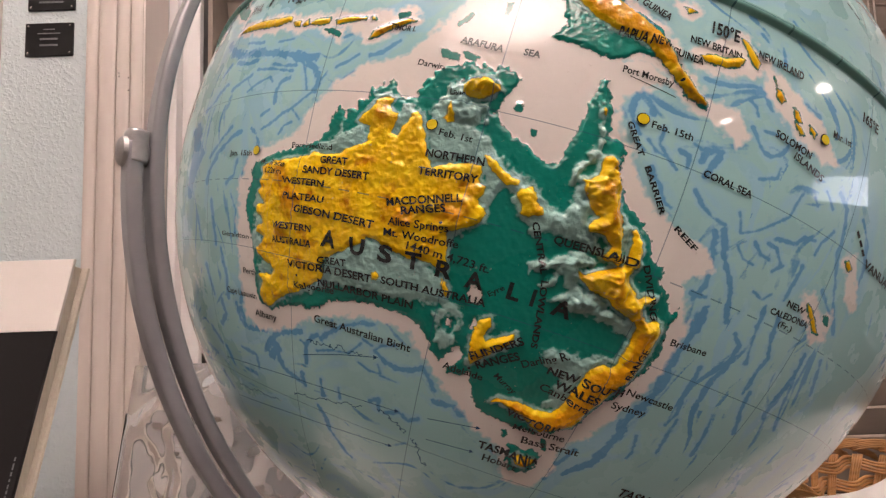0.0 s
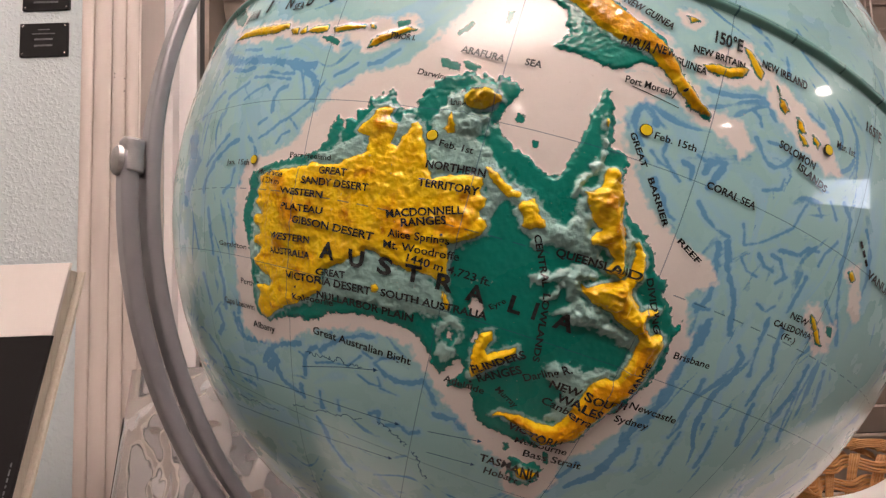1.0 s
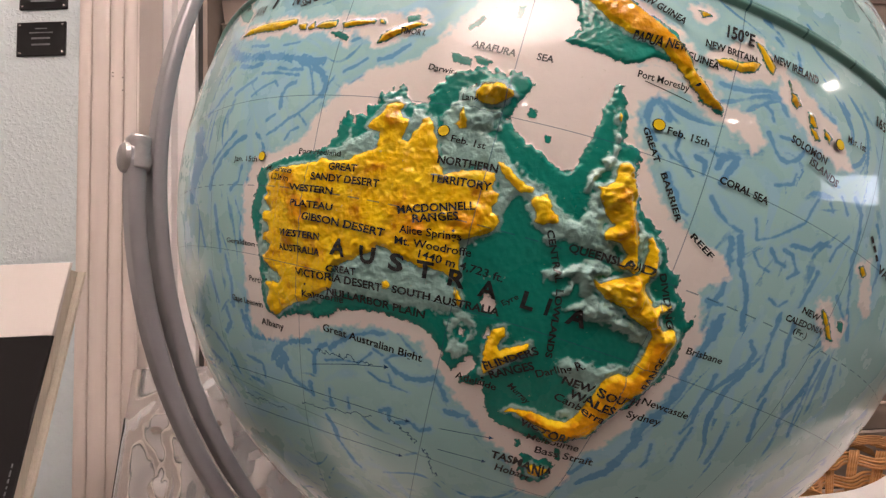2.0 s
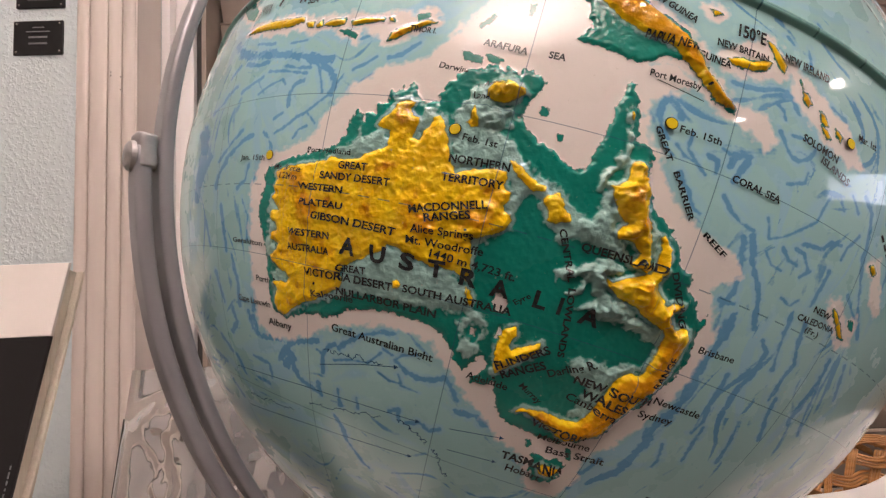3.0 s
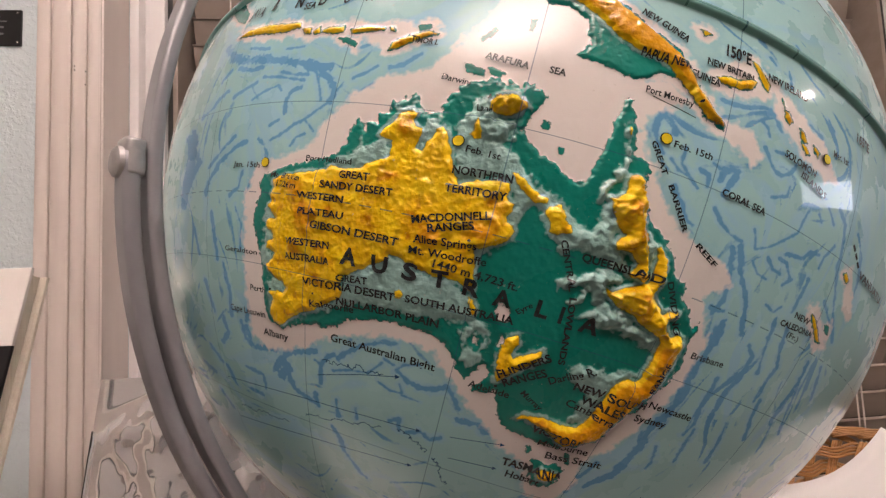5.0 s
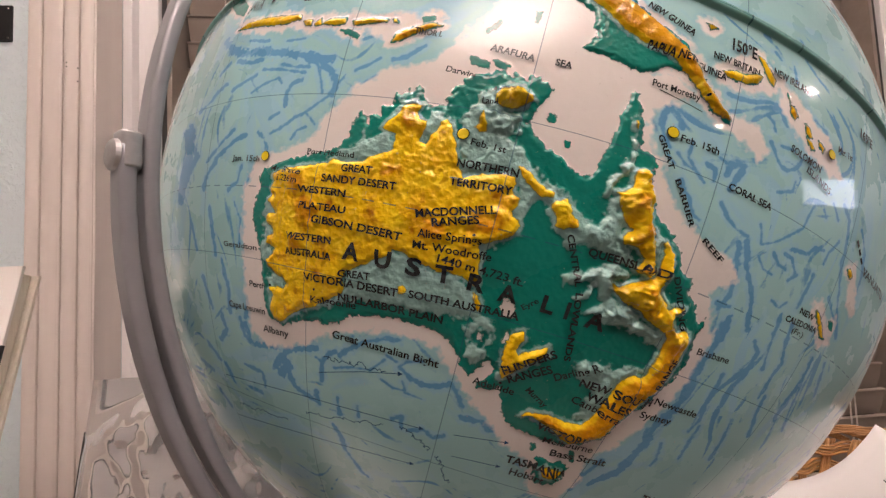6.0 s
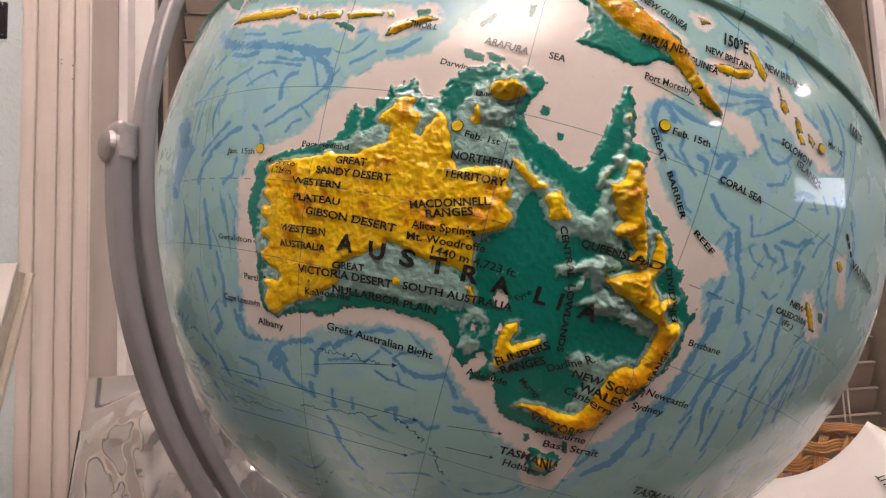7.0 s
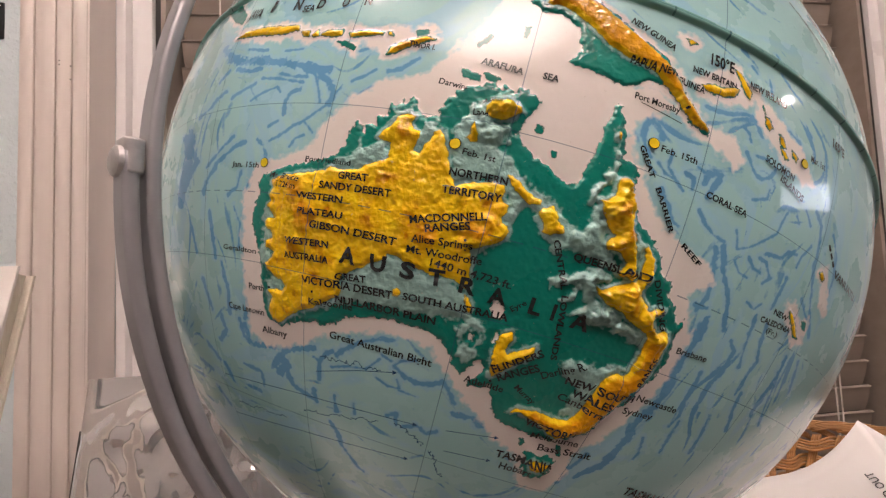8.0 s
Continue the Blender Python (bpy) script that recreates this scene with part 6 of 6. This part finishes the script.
def foil_bag():
    """An upright foil pouch, puffed and creased, with a flat sealed top and a dark side seam."""
    x0, x1, z0, z1, yf = -0.276, -0.085, DESK_Z + 0.001, 0.9025, 0.088
    t = thing("foil_bag", "crumpled shiny silver foil pouch standing upright", "bag", ((x0 + x1) / 2, 0.12, DESK_Z))
    n, k = 90, 110
    for name, sign in (("front_sheet", -1), ("back_sheet", 1)):
        bm = bmesh.new()
        grid = []
        for j in range(k + 1):
            v = j / k
            row = []
            for i in range(n + 1):
                u = i / n
                # the filled body ends in an arched shoulder under the flat sealed top
                flat = 1 - float(smooth(np.float64(v - 0.78 - 0.15 * math.sin(math.pi * u) ** 0.8), 0.0, 0.10))
                puff = (math.sin(math.pi * u) ** 0.5) * (math.sin(math.pi * min(0.62, v * 0.75 + 0.02)) ** 0.5)
                d = 0.024 * puff * flat * sign - sign * flat * 0.030 * (crumple(u, v, 3.0 if sign < 0 else 8.0) - 0.2) * min(1, 6 * u, 6 * (1 - u) + 0.2)
                fold = 0.0012 * math.sin(9 * u + 4) * (1 - flat)
                drop = 0.004 * (u - 0.15) ** 2
                row.append(bm.verts.new((x0 + (x1 - x0) * u - 0.004 * (1 - v), yf + 0.006 - 0.045 * (1 - v) + d + fold + 0.0005 * sign, z0 + (z1 - z0 - drop) * v)))
            grid.append(row)
        for j in range(k):
            for i in range(n):
                f = (grid[j][i], grid[j][i + 1], grid[j + 1][i + 1], grid[j + 1][i])
                bm.faces.new(f if sign < 0 else f[::-1])
        part(name, bm, FOIL, t, smooth=True)
    part("side_seam", prism([(yf - 0.044, z0), (yf - 0.036, z0), (yf + 0.006, 0.868), (yf - 0.001, 0.868)], x0 - 0.0022, x0 + 0.0016, axis=0), GASKET, t, "dark folded side seam")


def basket():
    """A round open basket of split reeds: bundled weavers over slanting stakes, with a plaited rim."""
    cx, cy, top, r_top, r_low = 0.385, 0.112, 0.765, 0.120, 0.096
    t = thing("wicker_basket", "round open basket woven of golden brown split reeds", "basket", (cx, cy, DESK_Z))
    tall = top - DESK_Z

    def at(angle, z, out=0.0):
        r = r_low + (r_top - r_low) * ((z - DESK_Z) / tall) ** 0.8 + out
        return (cx + r * math.cos(angle), cy + 0.86 * r * math.sin(angle), z)

    stakes = 30
    pitch = math.tau / stakes
    for s in range(stakes):
        a0 = pitch * (s + 0.5)
        bm = bmesh.new()
        for k in range(4):
            pts = []
            for i in range(9):
                v = i / 8
                pts.append(at(a0 + (k - 1.5) * 0.021 - 0.34 * v, DESK_Z + 0.002 + (tall - 0.006) * v, 0.0))
            tube(bm, pts, 0.00125, 5)
        part("stake", bm, WICKER, t, smooth=True)
    level = DESK_Z + 0.012
    row = 0
    while level < top - 0.014:
        bm = bmesh.new()
        for k in range(4):
            pts = []
            steps = stakes * 8
            for i in range(steps + 1):
                a = math.tau * i / steps
                lift = math.sin((a / pitch + 0.34 / pitch * (level - DESK_Z) / tall + row) * math.pi)
                pts.append(at(a, level + k * 0.0031 + 0.0016 * lift * (1 if k % 2 else 0.6), 0.0042 * lift))
            tube(bm, pts, 0.00155, 5)
        part("weaver", bm, WICKER, t, "bundle of golden split reeds", smooth=True)
        level += 0.0185
        row += 1
    for s in range(stakes):
        a0 = pitch * s
        bm = bmesh.new()
        for k in range(5):
            pts = []
            for i in range(13):
                v = i / 12
                pts.append(at(a0 + 3.1 * pitch * v + k * 0.006, top - 0.012 + 0.017 * math.sin(math.pi * v * 0.75) + k * 0.0016, 0.0055 * math.cos(math.pi * v * 1.3) + 0.001))
            tube(bm, pts, 0.00115, 5)
        part("rim_strand", bm, WICKER, t, "slanting plaited reeds of the rim", smooth=True)
    bm = bmesh.new()
    bmesh.ops.create_cone(bm, cap_ends=True, segments=48, radius1=r_low - 0.002, radius2=r_low, depth=0.006, matrix=Matrix.Translation((cx, cy, DESK_Z + 0.003)))
    part("base", bm, WICKER, t)


def sheet_top(x):
    """The height of the curled sheet's free edge: it sweeps up to a tip, then falls away."""
    if x < 0.185:
        return 0.828 - 0.10 * max(0.0, 0.150 - x)
    if x < 0.251:
        return 0.828 + 0.030 * ((x - 0.185) / 0.066) ** 2.6
    return 0.858 - 0.62 * (x - 0.251) + 0.5 * (x - 0.251) ** 2


def sheet_at(x, v, lift=0.0):
    """A place on the curled sheet: v runs from the free edge, 0, down to the desk, 1."""
    z = sheet_top(x) * (1 - v) + (DESK_Z + 0.001) * v
    y = 0.0115 - 0.125 * v ** 0.9 + 0.010 * math.sin((x - 0.12) * 16) * (1 - v) + 0.012 * max(0.0, (x - 0.251)) / 0.1
    n = Vector((0, -0.8, 0.6))
    return Vector((x, y, z)) + n * lift


WORDS_FROM, WORDS_TO = (0.242, 0.14), (0.240, 0.08)


def curled_paper():
    t = thing("paper_sheet", "curled white paper sheet with upside-down printed words", "paper", (0.27, -0.05, DESK_Z))
    bm = bmesh.new()
    xs = [0.115 + 0.315 * i / 90 for i in range(91)]
    xs = sorted(xs + [0.251])
    n, k = len(xs), 36
    front = [[bm.verts.new(sheet_at(x, j / k, 0.0)) for x in xs] for j in range(k + 1)]
    back = [[bm.verts.new(sheet_at(x, j / k, -0.0006)) for x in xs] for j in range(k + 1)]
    for j in range(k):
        for i in range(n - 1):
            bm.faces.new((front[j][i], front[j + 1][i], front[j + 1][i + 1], front[j][i + 1]))
            bm.faces.new((back[j][i], back[j][i + 1], back[j + 1][i + 1], back[j + 1][i]))
    rim = [(0, i) for i in range(n)] + [(j, n - 1) for j in range(1, k + 1)] + [(k, i) for i in range(n - 2, -1, -1)] + [(j, 0) for j in range(k - 1, 0, -1)]
    for a, b in zip(rim, rim[1:] + rim[:1]):
        bm.faces.new((front[a[0]][a[1]], front[b[0]][b[1]], back[b[0]][b[1]], back[a[0]][a[1]]))
    part("sheet", bm, PAPER, t, smooth=True)
    # the words stand on their head, running up towards the tip
    bm = text_mesh("D OUT", 0.0086, 0.00012)
    (px0, pv0), (px1, pv1) = WORDS_FROM, WORDS_TO
    span = max(v.co.x for v in bm.verts)
    a, b = sheet_at(px0, pv0), sheet_at(px1, pv1)
    down = (sheet_at(px0, pv0 + 0.05) - sheet_at(px0, pv0)).normalized()
    along = (b - a).normalized()
    out = Vector((1, 0, 0)).cross(down) * -1
    up = out.cross(along).normalized()
    if out.y > 0:
        out = -out
    up = out.cross(along).normalized()
    for v in bm.verts:
        v.co = a + along * (v.co.x / span * (b - a).length) + up * v.co.y + out * 0.0011
    part("printed_words", bm, INK, t, "upside-down black capitals")



def lying_paper():
    """A loose white sheet on the desk by the book, one corner lifted; it shows as a pale reflection low on the ball."""
    bm = bmesh.new()
    n, k = 24, 32
    turn = pose(-0.235, -0.10, DESK_Z, 0, 0, 78)
    top, low = [], []
    for j in range(k + 1):
        for i in range(n + 1):
            u, v = i / n, j / k
            lift = 0.0006 + 0.018 * max(0.0, u + v - 1.35) ** 2
            top.append(bm.verts.new(turn @ Vector(((u - 0.5) * 0.148, (v - 0.5) * 0.210, lift + 0.0003))))
            low.append(bm.verts.new(turn @ Vector(((u - 0.5) * 0.148, (v - 0.5) * 0.210, lift))))
    w = n + 1
    for j in range(k):
        for i in range(n):
            a = j * w + i
            bm.faces.new((top[a], top[a + 1], top[a + w + 1], top[a + w]))
            bm.faces.new((low[a], low[a + w], low[a + w + 1], low[a + 1]))
    solid("loose_paper", bm, PAPER, "loose white paper sheet lying on the desk", "paper", smooth=True)


lying_paper()
leaning_book()
foil_bag()
basket()
curled_paper()
